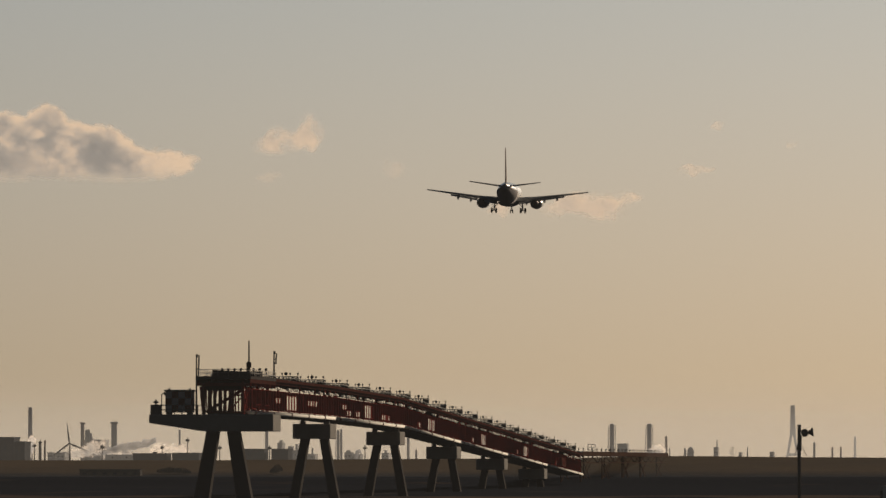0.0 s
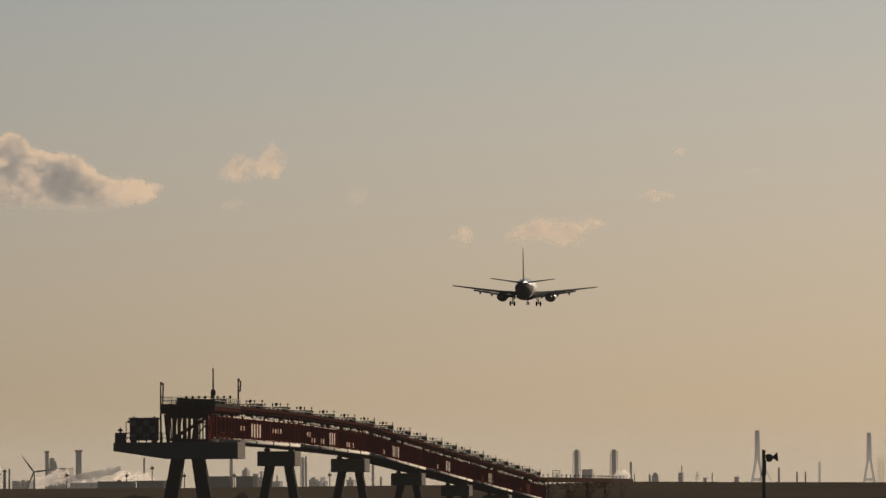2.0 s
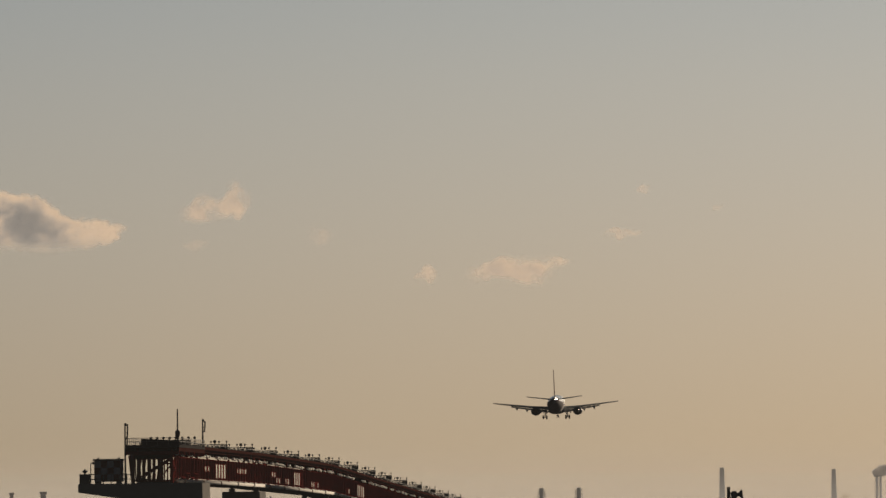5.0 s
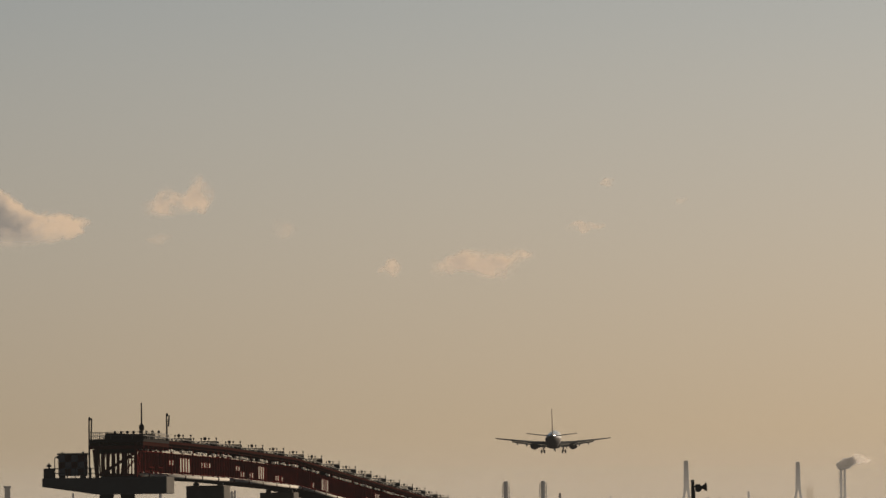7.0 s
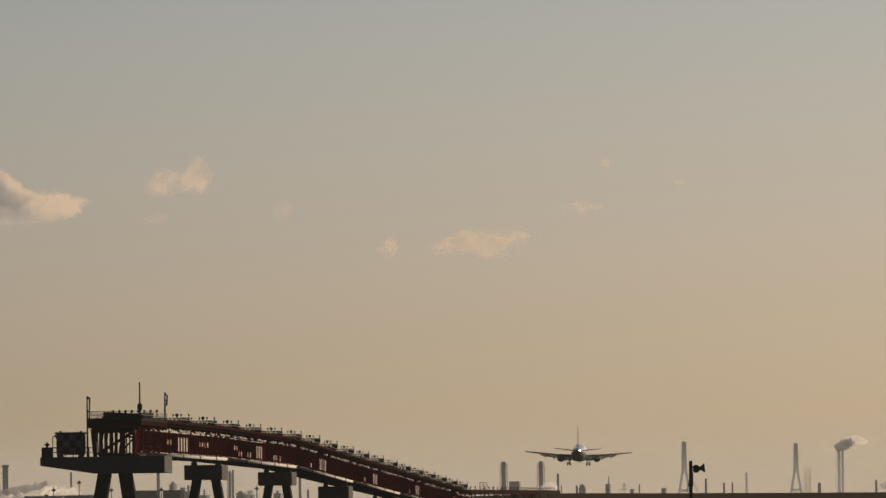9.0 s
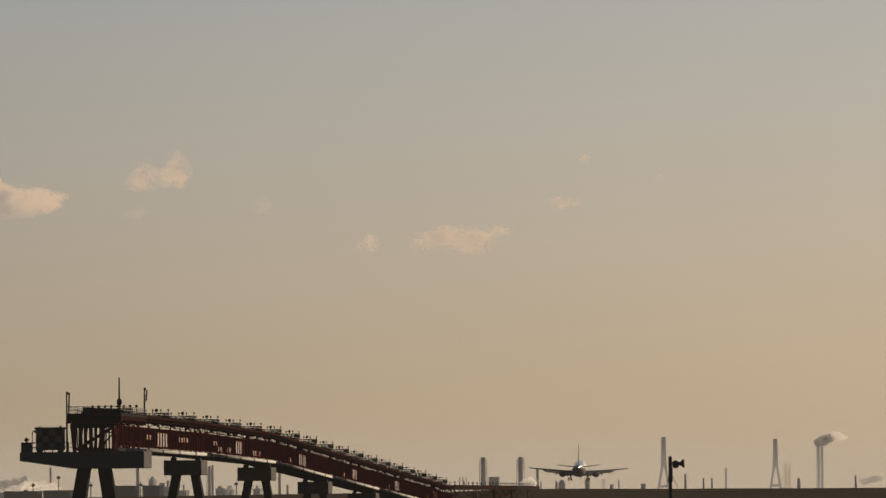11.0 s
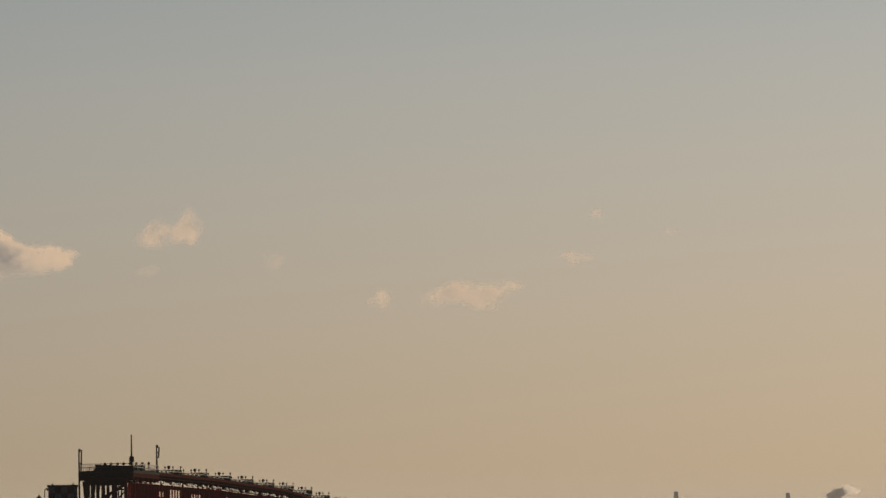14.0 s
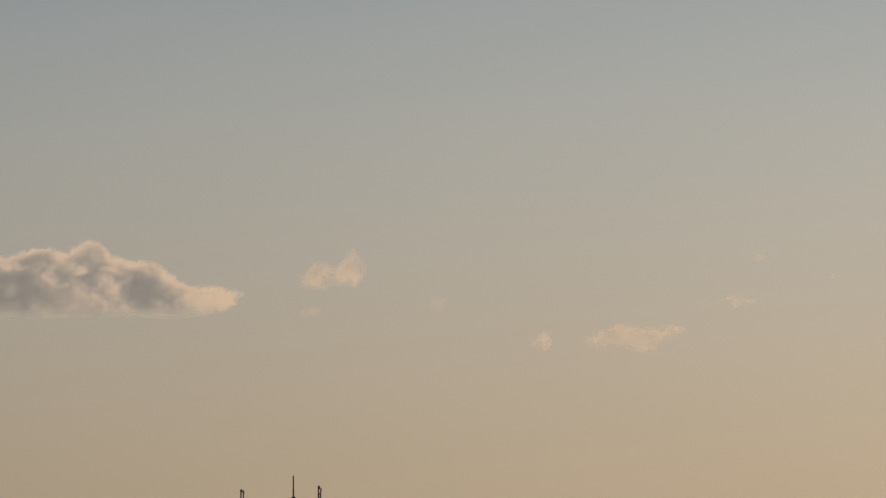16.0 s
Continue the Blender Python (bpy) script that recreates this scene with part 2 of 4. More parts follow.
def make_span(y0, y1):
    """One red truss girder between two bents: chords, posts, braces, side panels, deck."""
    z0, z1 = deck_z(y0), deck_z(y1)
    s = thing("truss_span", PIER, y0, 0, "red painted steel truss girder carrying the light deck", "truss girder", "pier spans")
    L = y1 - y0 - 0.3
    slits = (2, 3, 5, 11, 12) if y0 < 900 else (4,)      # bays whose screen has short slits

    def zz(v):
        return z0 + (z1 - z0) * v / L

    for side in (-1, 1):
        for nm, dz, w, h in (("top_chord", -0.6, 0.4, 0.5), ("bottom_chord", -4.4, 0.4, 0.45)):
            part(nm, beam(fresh(), (side * 2.0, 0, z0 + dz), (side * 2.0, L, z1 + dz), w, h), DARKRED, s)
    n = 16
    for i in range(n + 1):
        v = 0.2 + (L - 0.4) * i / n
        if i % 2 == 0:
            part("post", beam(fresh(), (-2.0, v, zz(v) - 4.2), (-2.0, v, zz(v) - 0.85), 0.16, 0.18), RED, s)
        if i in (7, 8, 9) or i in slits:
            continue
        part("post", beam(fresh(), (2.0, v, zz(v) - 4.2), (2.0, v, zz(v) - 0.85), 0.2, 0.24), RED, s)
    for i in range(0, n, 2):
        va, vb, vc = (0.2 + (L - 0.4) * (i + k) / n for k in (0, 1, 2))
        if i not in (6, 8) and i not in slits and i + 1 not in slits:
            part("brace", beam(fresh(), (2.0, va, zz(va) - 4.2), (2.0, vb, zz(vb) - 0.85), 0.18, 0.2), RED, s)
            part("brace", beam(fresh(), (2.0, vb, zz(vb) - 0.85), (2.0, vc, zz(vc) - 4.2), 0.18, 0.2), RED, s)

    def panel(va, vb, lo, hi):
        p = fresh()
        hull8(p, [(2.24, va, zz(va) - lo), (2.30, va, zz(va) - lo), (2.30, vb, zz(vb) - lo), (2.24, vb, zz(vb) - lo)],
              [(2.24, va, zz(va) - hi), (2.30, va, zz(va) - hi), (2.30, vb, zz(vb) - hi), (2.24, vb, zz(vb) - hi)])
        for k in range(4):
            v = va + (vb - va) * (k + 0.5) / 4
            if vb - va > 2:
                box(p, 2.303, 2.303 + 0.1 + 0.05 * (k % 2), v - 0.05, v + 0.05, zz(v) - lo + 0.05, zz(v) - hi - 0.05)
        part("screen_panel", p, RED, s)

    # screen panels on the side: four tall slots at mid-span, rows of short slits between, open lattice at the pier's outer end
    rnd = random.Random(int(y0))
    for i in range(n):
        va, vb = L * i / n + 0.04, L * (i + 1) / n - 0.04
        if i in (7, 8):
            panel(va, vb, 2.15, 1.62)
            panel(va, vb, 4.1, 3.8)
            for k in (0.0, 0.5):
                vk = va + (vb - va) * k
                panel(vk, vk + 1.2, 3.8, 2.15)
        elif i in slits:
            lo, hi = ((3.8, 3.15), (3.05, 2.5), (3.8, 3.2))[rnd.randrange(3)]
            panel(va, vb, hi, 1.62)
            panel(va, vb, 4.1, lo)
            for k in range(2):
                vk = va + (vb - va) * k / 2
                panel(vk, vk + 1.4 + 0.3 * rnd.random(), lo, hi)
        else:
            panel(va, vb, 4.1, 1.62)
        v = va + 0.2
        while v < vb - 0.8:
            w = min(vb, v + rnd.uniform(0.7, 2.6))
            if rnd.random() < 0.66 and i not in (6, 9):
                z = 1.36 + rnd.uniform(-0.07, 0.07)
                part("conduit", tube(fresh(), (2.46, v, zz(v) - z), (2.46, w, zz(w) - z), rnd.uniform(0.1, 0.19), 8), WHITE, s, "pale cable conduit on the girder's side")
            v = w + rnd.uniform(0.3, 1.3)
    n = 12
    for i in range(n):
        v = L * (i + 0.5) / n
        part("cross_beam", beam(fresh(), (-2.0, v, zz(v) - 0.62), (2.0, v, zz(v) - 0.62), 0.2, 0.3), DARKRED, s)
    part("deck", beam(fresh(), (0, 0, z0 - 0.42), (0, L, z1 - 0.42), 4.9, 0.14), STEEL, s, "dark steel grating deck")
    for x in (-1.5, 1.5):
        part("cable_tray", beam(fresh(), (x, 0, z0 - 0.16), (x, L, z1 - 0.16), 0.35, 0.36), BLACK, s)
    for side in (-1, 1):
        rail = fresh()
        for z in (0.12,):
            beam(rail, (side * 2.5, 0, z0 + z), (side * 2.5, L, z1 + z), 0.06)
        for k in range(25):
            v = L * (k + 0.5) / 25
            beam(rail, (side * 2.5, v, zz(v) - 0.22), (side * 2.5, v, zz(v) + 0.15), 0.06)
        part("railing", rail, STEEL, s)
    part("bottom_grating", beam(fresh(), (0, 0, z0 - 4.66), (0, L, z1 - 4.66), 4.3, 0.06), BLACK, s)
    for side in (-1, 1):
        part("kerb", beam(fresh(), (side * 2.5, 0, z0 - 0.38), (side * 2.5, L, z1 - 0.38), 0.1, 0.34), DARKRED, s)
    pipe = tube(fresh(), (2.62, 0, z0 - 4.45), (2.62, L + 0.3, z1 - 4.45), 0.2, 12)
    pipe = part("pipe", pipe, WHITE, s, "white cable pipe along the girder")
    for i in range(5):
        v = L * (i + 0.3) / 5
        part("flange", tube(fresh(), (2.62, v, zz(v) - 4.45), (2.62, v + 0.5, zz(v + 0.5) - 4.45), 0.27, 12), DARKRED, pipe)
    n = 9
    for i in range(n):
        v = L * (i + 0.5) / n
        part("bracket", beam(fresh(), (2.1, v, zz(v) - 4.75), (2.9, v, zz(v) - 4.75), 0.12, 0.1), BLACK, s)


ENDS = [750.0] + BENTS[:-1] + [1329.0]
for a, b in zip(ENDS, ENDS[1:]):
    make_span(a, b)


def make_barrette():
    """A cross bar of approach lights: a cage of rails on legs over the deck, five post lamps and one round flasher. z is 0 at the top rail."""
    b = thing("approach_light_bar", PIER, 0, 0, "dark steel approach light bar with five lamps", "runway light", "approach lights")
    part("walkway", box(fresh(), -2.45, 2.45, -0.5, 0.5, -0.77, -0.66), STEEL, b)
    for y in (-0.45, 0.45):
        part("top_rail", beam(fresh(), (-2.45, y, 0), (2.45, y, 0), 0.11), BLACK, b)
        part("middle_rail", beam(fresh(), (-2.45, y, -0.36), (2.45, y, -0.36), 0.05), STEEL, b)
        for i in range(9):
            x = -2.4 + 0.6 * i
            part("upright", beam(fresh(), (x, y, -0.66), (x, y, -0.046), 0.09), BLACK, b)
    for x in (-2.41, 2.41):
        part("end_rail", beam(fresh(), (x, -0.4, 0), (x, 0.4, 0), 0.09), STEEL, b)
        for y in (-0.4, 0.4):
            part("leg", beam(fresh(), (x * 0.9, y, -1.36), (x * 0.9, y, -0.773), 0.12), BLACK, b)
    part("transformer_box", box(fresh(), 1.55, 2.33, -0.3, 0.3, -0.657, -0.1), BLACK, b)
    part("toe_board", box(fresh(), -2.4, 0.7, 0.46, 0.5, -0.657, -0.4), BLACK, b)
    part("cable_duct", box(fresh(), -2.4, 2.4, -0.62, -0.503, -0.85, -0.6), BLACK, b)
    part("transformer_box", box(fresh(), -0.9, 0.1, -0.3, 0.3, -0.657, -0.3), BLACK, b)
    part("junction_box", box(fresh(), 0.95, 1.25, -0.3, 0.1, -0.657, -0.2), BLACK, b)
    for x in (-1.6, -0.6, 0.4, 1.4, 2.36):
        lamp = part("lamp_post", tube(fresh(), (x, 0, -0.657), (x, 0, 0.3), 0.05, 6), STEEL, b)
        part("lamp", lathe(fresh(), [(0.26, 0.06), (0.3, 0.11), (0.46, 0.11), (0.5, 0.05)], 8, pose(x, 0, 0)), BLACK, lamp)
    post = part("flasher_post", tube(fresh(), (0.86, 0.2, -0.657), (0.86, 0.2, 0.2), 0.06, 6), STEEL, b)
    part("flasher", lathe(fresh(), [(-0.1, 0.12), (-0.06, 0.2), (0.1, 0.22), (0.16, 0.16)], 12, pose(0.86, 0.2, 0.38, 90, 0, 0)), BLACK, post)
    return b


def bar_height(y):
    """The lamps keep to their own straight line, a little above the deck."""
    return deck_z(y) + float(np.interp(y, (830, 930, 985, 1320), (0.42, 0.47, 0.9, 1.0)))


bar = make_barrette()
bar.matrix_basis = pose(PIER, 804.3, bar_height(804.3))
for i in range(1, 18):
    y = 804.3 + 29.85 * i
    copy_thing(bar, pose(PIER, y, bar_height(y)))


def make_head():
    """The pier's outer end: wide concrete platform on two legs, with the raised end deck."""
    h = thing("pier_head_platform", PIER, 750, 0, "wide concrete pier head platform on two splayed legs", "pier platform")
    p = fresh()
    pts = [(-8.25, 9.3), (-8.25, 10.3), (6.2, 10.3), (6.2, 8.35), (-2.0, 8.35)]
    a = [p.verts.new((x, -5.8, z)) for x, z in pts]
    b = [p.verts.new((x, 2.0, z)) for x, z in pts]
    p.faces.new(a[::-1])
    p.faces.new(b)
    for i in range(5):
        p.faces.new((a[i], a[(i + 1) % 5], b[(i + 1) % 5], b[i]))
    bmesh.ops.recalc_face_normals(p, faces=p.faces[:])
    bmesh.ops.bevel(p, geom=p.edges[:], offset=0.07, segments=1, affect="EDGES")
    part("platform", p, CONCRETE, h)
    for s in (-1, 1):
        # legs darker than the platform, shade set by their colour
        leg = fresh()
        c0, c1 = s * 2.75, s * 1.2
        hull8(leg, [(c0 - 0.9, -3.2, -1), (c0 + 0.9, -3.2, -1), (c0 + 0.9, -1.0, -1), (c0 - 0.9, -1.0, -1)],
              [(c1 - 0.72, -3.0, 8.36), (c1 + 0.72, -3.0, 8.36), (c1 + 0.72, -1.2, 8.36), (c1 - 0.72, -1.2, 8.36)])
        part("leg", leg, DARKCONCRETE, h)
    e = thing("end_deck", PIER, 747.5, 0, "red steel end deck with lattice legs and railings", "steel platform")
    part("deck", box(fresh(), -3.2, 3.2, 0, 26, 14.45, 14.75), BLACK, e)
    for x in (-3.0, 3.0):
        part("edge_beam", box(fresh(), x - 0.15, x + 0.15, 0, 26, 14.0, 14.449), DARKRED, e)
    for y in (0.25, 5, 10, 15, 20, 25):
        part("floor_beam", box(fresh(), -3.2, 3.2, y - 0.15, y + 0.15, 13.6, 13.999), RED, e)
        for x in (-2.25, 2.25):
            part("column", beam(fresh(), (x, y, 10.305), (x, y, 13.599), 0.34), RED, e)
    for i in range(11):                     # zigzag lacing across the end frame
        x = -1.95 + i * 0.27
        part("lattice_bar", beam(fresh(), (x, 0.45, 10.7), (x + (0.36 if i % 2 else -0.1), 0.45, 13.2), 0.13), RED, e)
    part("head_plate", box(fresh(), -2.4, 2.4, 0.5, 0.56, 13.05, 13.6), DARKRED, e)
    part("corner_post", beam(fresh(), (-2.25, 0.0, 10.305), (-2.55, 0.0, 13.55), 0.42), RED, e)
    part("rail_foot", beam(fresh(), (-2.25, 0.25, 10.6), (2.25, 0.25, 10.6), 0.2), RED, e)
    part("diagonal", beam(fresh(), (-2.0, 0.1, 10.6), (2.3, 0.1, 13.2), 0.34), RED, e)
    part("diagonal", beam(fresh(), (0.6, 0.1, 10.6), (2.2, 0.1, 12.4), 0.16), RED, e)
    part("middle_rail", beam(fresh(), (0.9, 0.25, 12.55), (2.3, 0.25, 12.55), 0.16), RED, e)
    for i in range(4):
        x = 1.0 + 0.36 * i
        part("lattice_bar", beam(fresh(), (x, 0.5, 10.7), (x, 0.5, 13.2), 0.15), RED, e)
    for i, y in enumerate((0.25, 5, 10, 15, 20)):
        part("diagonal", beam(fresh(), (2.25, y, 10.5), (2.25, y + 5, 13.4), 0.24), RED, e)
        part("diagonal", beam(fresh(), (2.25, y, 13.4), (2.25, y + 5, 10.5), 0.18), RED, e)
    for k in range(4):
        ya = 6.5 + 4.5 * k
        plate = box(fresh(), 2.5, 2.56, ya, ya + 4.3, 11.0 + 0.5 * (k % 2), 13.4)
        for q in range(3):
            box(plate, 2.563, 2.7, ya + 0.7 + 1.4 * q, ya + 0.85 + 1.4 * q, 11.1 + 0.5 * (k % 2), 13.3)
        part("side_plate", plate, RED, e)
    rail = fresh()
    for x0, y0, x1, y1 in ((-3.15, 0.05, 3.15, 0.05), (-3.15, 0.05, -3.15, 25.9), (3.15, 0.05, 3.15, 25.9)):
        n = 5 if x0 != x1 else 13
        for i in range(n + 1):
            x, y = x0 + (x1 - x0) * i / n, y0 + (y1 - y0) * i / n
            beam(rail, (x, y, 14.75), (x, y, 15.55), 0.06)
        for z in (15.15, 15.55):
            beam(rail, (x0, y0, z), (x1, y1, z), 0.06)
    part("railing", rail, STEEL, e)
    screen = fresh()
    hull8(screen, [(-1.3, 0.12, 14.753), (3.1, 0.12, 14.753), (3.1, 0.18, 14.753), (-1.3, 0.18, 14.753)], [(-1.3, 0.12, 15.5), (3.1, 0.12, 15.25), (3.1, 0.18, 15.25), (-1.3, 0.18, 15.5)])
    part("wind_screen", screen, BLACK, e)
    part("light_box", box(fresh(), -1.4, 2.9, 6, 9, 14.753, 15.35), BLACK, e)
    part("light_box", box(fresh(), -0.6, 2.6, 14, 17, 14.753, 15.5), BLACK, e)
    for i in range(8):
        lamps = fresh()
        x = -2.6 + 0.75 * i
        tube(lamps, (x, 20, 14.75), (x, 20, 15.65), 0.05, 6)
        lathe(lamps, [(15.65, 0.08), (15.72, 0.16), (15.9, 0.16), (15.97, 0.06)], 8, pose(x, 20, 0))
        part("lamp", lamps, BLACK, e)
    # railing round the concrete platform
    r = thing("platform_railing", PIER, 750, 10.3, "thin steel railing round the concrete platform", "railing")
    for (x0, y0, x1, y1) in ((-8.1, -5.3, -2.6, -5.3), (-8.1, -5.3, -8.1, 1.4), (-8.1, 1.4, -2.6, 1.4)):
        n = 6
        for i in range(n + 1):
            x, y = x0 + (x1 - x0) * i / n, y0 + (y1 - y0) * i / n
            part("post", beam(fresh(), (x, y, 0.003), (x, y, 1.1), 0.07), STEEL, r)
        for z in (0.55, 1.1):
            part("rail", beam(fresh(), (x0, y0, z), (x1, y1, z), 0.07), STEEL, r)
    # chequered equipment cabin
    c = thing("equipment_cabin", PIER - 5.1, 747.6, 10.3, "red and white chequered equipment cabin on the platform", "cabin")
    part("body", box(fresh(), -1.52, 1.52, -1.3, 1.3, 0.25, 2.68), STEEL, c)
    part("roof", box(fresh(), -1.65, 1.65, -1.5, 1.5, 2.683, 2.88), STEEL, c)
    for x in (-1.2, 1.2):
        part("skid", box(fresh(), x - 0.2, x + 0.2, -1.2, 1.2, 0.003, 0.247), STEEL, c)
    for i in range(4):
        for k in range(3):
            x, z = -1.5 + i * 0.75, 0.28 + k * 0.8
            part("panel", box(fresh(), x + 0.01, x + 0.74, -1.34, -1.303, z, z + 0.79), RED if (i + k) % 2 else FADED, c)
    for i in range(3):
        for k in range(3):
            y, z = -1.28 + i * 0.86, 0.28 + k * 0.8
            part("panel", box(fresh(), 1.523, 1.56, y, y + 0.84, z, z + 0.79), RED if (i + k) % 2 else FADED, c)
    for x in (-1.2, 1.2):
        part("lifting_lug", box(fresh(), x - 0.1, x + 0.1, -0.15, 0.15, 2.883, 3.05), STEEL, c)
    q = thing("lamp_pole", PIER - 7.05, 746.4, 10.3, "thin dark lamp pole bent over beside the cabin", "lamp pole")
    part("pole", tube(fresh(), (0, 0, 0.003), (0, 0, 2.35), 0.05, 8), BLACK, q)
    part("arm", tube(fresh(), (0, 0, 2.33), (0.32, 0, 2.55), 0.05, 8), BLACK, q)
    part("lamp", lathe(fresh(), [(-0.25, 0.12), (-0.05, 0.16), (0.08, 0.06)], 10, pose(0.36, 0, 2.5)), BLACK, q)
    w = thing("warning_lamp", PIER - 7.6, 745.5, 10.3, "small dark warning lamp on a grey box", "lamp")
    part("box", box(fresh(), -0.55, 0.55, -0.5, 0.5, 0.003, 1.05), STEEL, w)
    part("lamp", lathe(fresh(), [(1.05, 0.12), (1.3, 0.12), (1.35, 0.3), (1.5, 0.3), (1.6, 0.1), (1.75, 0.06)], 10), BLACK, w)


make_head()


def make_mast(x, y, z, h, arms, label):
    m = thing("antenna_mast", x, y, z, label, "mast", "pier masts")
    part("pole", tube(fresh(), (0, 0, 0.003), (0, 0, h), 0.12, 8, 0.08), BLACK, m)
    if arms:
        for k in (0.62, 0.8):
            part("bracket", beam(fresh(), (-0.1, 0, h * k), (0.25, 0, h * k), 0.12), BLACK, m)
        part("antenna", tube(fresh(), (0.22, 0, h * 0.6), (0.3, 0, h * 1.04), 0.09, 8), BLACK, m)
        part("lamp", lathe(fresh(), [(h, 0.1), (h + 0.1, 0.14), (h + 0.35, 0.14), (h + 0.4, 0.05)], 8, pose(0.05, 0, 0)), BLACK, m)
    else:
        part("collar", lathe(fresh(), [(1.2, 0.12), (1.4, 0.3), (1.9, 0.3), (2.1, 0.12)], 8), BLACK, m)
        part("base_box", box(fresh(), -0.3, 0.3, -0.3, 0.3, 0.003, 0.7), BLACK, m)
    return m


make_mast(PIER - 2.95, 746.0, 10.3, 6.6, True, "tall dark mast with a slim antenna and red lamp")
make_mast(PIER + 3.0, 772.8, 14.75, 2.95, True, "short dark mast with a slim antenna")
make_mast(PIER - 0.05, 773.0, 14.75, 4.6, False, "slender whip aerial on a dark base box")


def make_trestle():
    """The low lattice trestle between the girders and the bank: warren side frames on a few tall towers."""
    y0 = 1331.0
    t = thing("light_trestle", PIER, y0, 0, "low rusty steel lattice trestle carrying approach lights", "trestle")
    L, top = 327.0, 6.75
    n = 14
    for side in (-1, 1):
        part("top_chord", beam(fresh(), (side * 2.0, 0, top - 0.3), (side * 2.0, L, top - 0.3), 0.3, 0.34), BROWN, t)
        part("bottom_chord", beam(fresh(), (side * 2.0, 0, top - 2.3), (side * 2.0, L, top - 2.3), 0.14), BROWN, t)
        part("kerb", box(fresh(), side * 2.45 - 0.05, side * 2.45 + 0.05, 0, L, top - 0.85, top + 0.08), BROWN, t)
        for i in range(n):
            ya, yb = L * i / n, L * (i + 1) / n
            za, zb = (top - 2.3, top - 0.45) if i % 2 else (top - 0.45, top - 2.3)
            part("brace", beam(fresh(), (side * 2.0, ya, za), (side * 2.0, yb, zb), 0.13), BROWN, t)
            low = ground_height(PIER, y0 + ya) - 0.2
            if i % 3 == 0:
                part("post", beam(fresh(), (side * 2.0, ya, low), (side * 2.0, ya, top - 0.5), 0.22), BROWN, t)
            if i % 3 == 0 and i + 1 < n:
                lo2 = ground_height(PIER, y0 + yb) - 0.2
                part("stay", beam(fresh(), (side * 2.0, ya, top - 2.3), (side * 2.0, yb, lo2), 0.13), BROWN, t)
                part("stay", beam(fresh(), (side * 2.0, ya, low), (side * 2.0, yb, top - 2.3), 0.13), BROWN, t)
    part("deck", box(fresh(), -2.4, 2.4, 0, L, top - 0.08, top + 0.02), STEEL, t)


make_trestle()


def make_low_bar():
    b = thing("low_light_bar", PIER, 1341, 6.77, "slim row of approach lamps on the low trestle", "runway light", "approach lights")
    part("frame", box(fresh(), -2.3, 2.3, -0.1, 0.1, 0.003, 0.12), STEEL, b)
    for i in range(5):
        x = -2.0 + i
        post = part("lamp_post", tube(fresh(), (x, 0, 0.12), (x, 0, 0.5), 0.05, 6), STEEL, b)
        part("lamp", lathe(fresh(), [(0.5, 0.06), (0.56, 0.14), (0.74, 0.14), (0.8, 0.05)], 8, pose(x, 0, 0)), BLACK, post)
    return b


low_bar = make_low_bar()
for i in range(1, 11):
    y = 1341.0 + 29.85 * i
    copy_thing(low_bar, pose(PIER, y, 6.77))


# ---- loudspeaker pole on the near shore ----
def make_wall(b0, b1, y, z0, z1):
    x0, x1 = b0 * y / 1000, b1 * y / 1000
    w = thing("low_building", (x0 + x1) / 2, y, z0, "long low dark building at the foot of the bank", "building")
    h = (x1 - x0) / 2
    part("wall", box(fresh(), -h, h, -2, 2, -1.5, z1 - z0 - 0.15), DARKCONCRETE, w)
    part("roof", box(fresh(), -h - 0.2, h + 0.2, -2.2, 2.2, z1 - z0 - 0.147, z1 - z0), DARKCONCRETE, w)
    for i in range(6):
        x = -h + 2 * h * (i + 0.5) / 6
        part("window", box(fresh(), x - 0.5, x + 0.5, -2.05, -2.003, 0.3, 0.9), GLASS, w)


LEAF = surface("dry_shrub_leaves", (0.1, 0.082, 0.058), 0.9)


def make_shrub(b, y, w, h, seed):
    rnd = random.Random(seed)
    x = b * y / 1000
    z = ground_height(x, y)
    s = thing("shrub", x, y, z, "dark ragged shrub on the grass bank", "shrub", "bank shrubs")
    stem, crown = fresh(), fresh()
    for i in range(4):
        a = rnd.uniform(-0.7, 0.7)
        beam(stem, (a * 0.4 * w, 0, -0.2), (a * w, rnd.uniform(-0.3, 0.3), h * rnd.uniform(0.5, 0.8)), 0.08)
    for i in range(260):
        a, r_ = rnd.uniform(-1, 1), rnd.random()
        c = Vector((a * w, rnd.uniform(-0.6, 0.6), h * (0.25 + 0.75 * r_ * (1 - 0.5 * a * a))))
        q = Euler((rnd.uniform(0, 6), rnd.uniform(0, 6), rnd.uniform(0, 6))).to_matrix()
        e = 0.16 + 0.14 * rnd.random()
        crown.faces.new([crown.verts.new(c + q @ Vector(v)) for v in ((-e, 0, 0), (0, -e * 0.5, 0.03), (e, 0, 0), (0, e * 0.5, 0.03))])
    part("stem", stem, LEAF, s)
    part("crown", crown, LEAF, s)


make_wall(-145.37, -135.90, 1656, 0.95, 2.72)
for i, (u, w, h) in enumerate(((-132.36, 1.5, 1.1), (-131.48, 1.2, 1.5), (-130.68, 1.4, 1.2), (-129.62, 1.6, 1.3), (-128.83, 0.9, 0.8), (-114.62, 1.1, 2.0), (-115.24, 0.7, 1.2))):
    make_shrub(u, 1672, w * 1.2, h * 1.2, i)


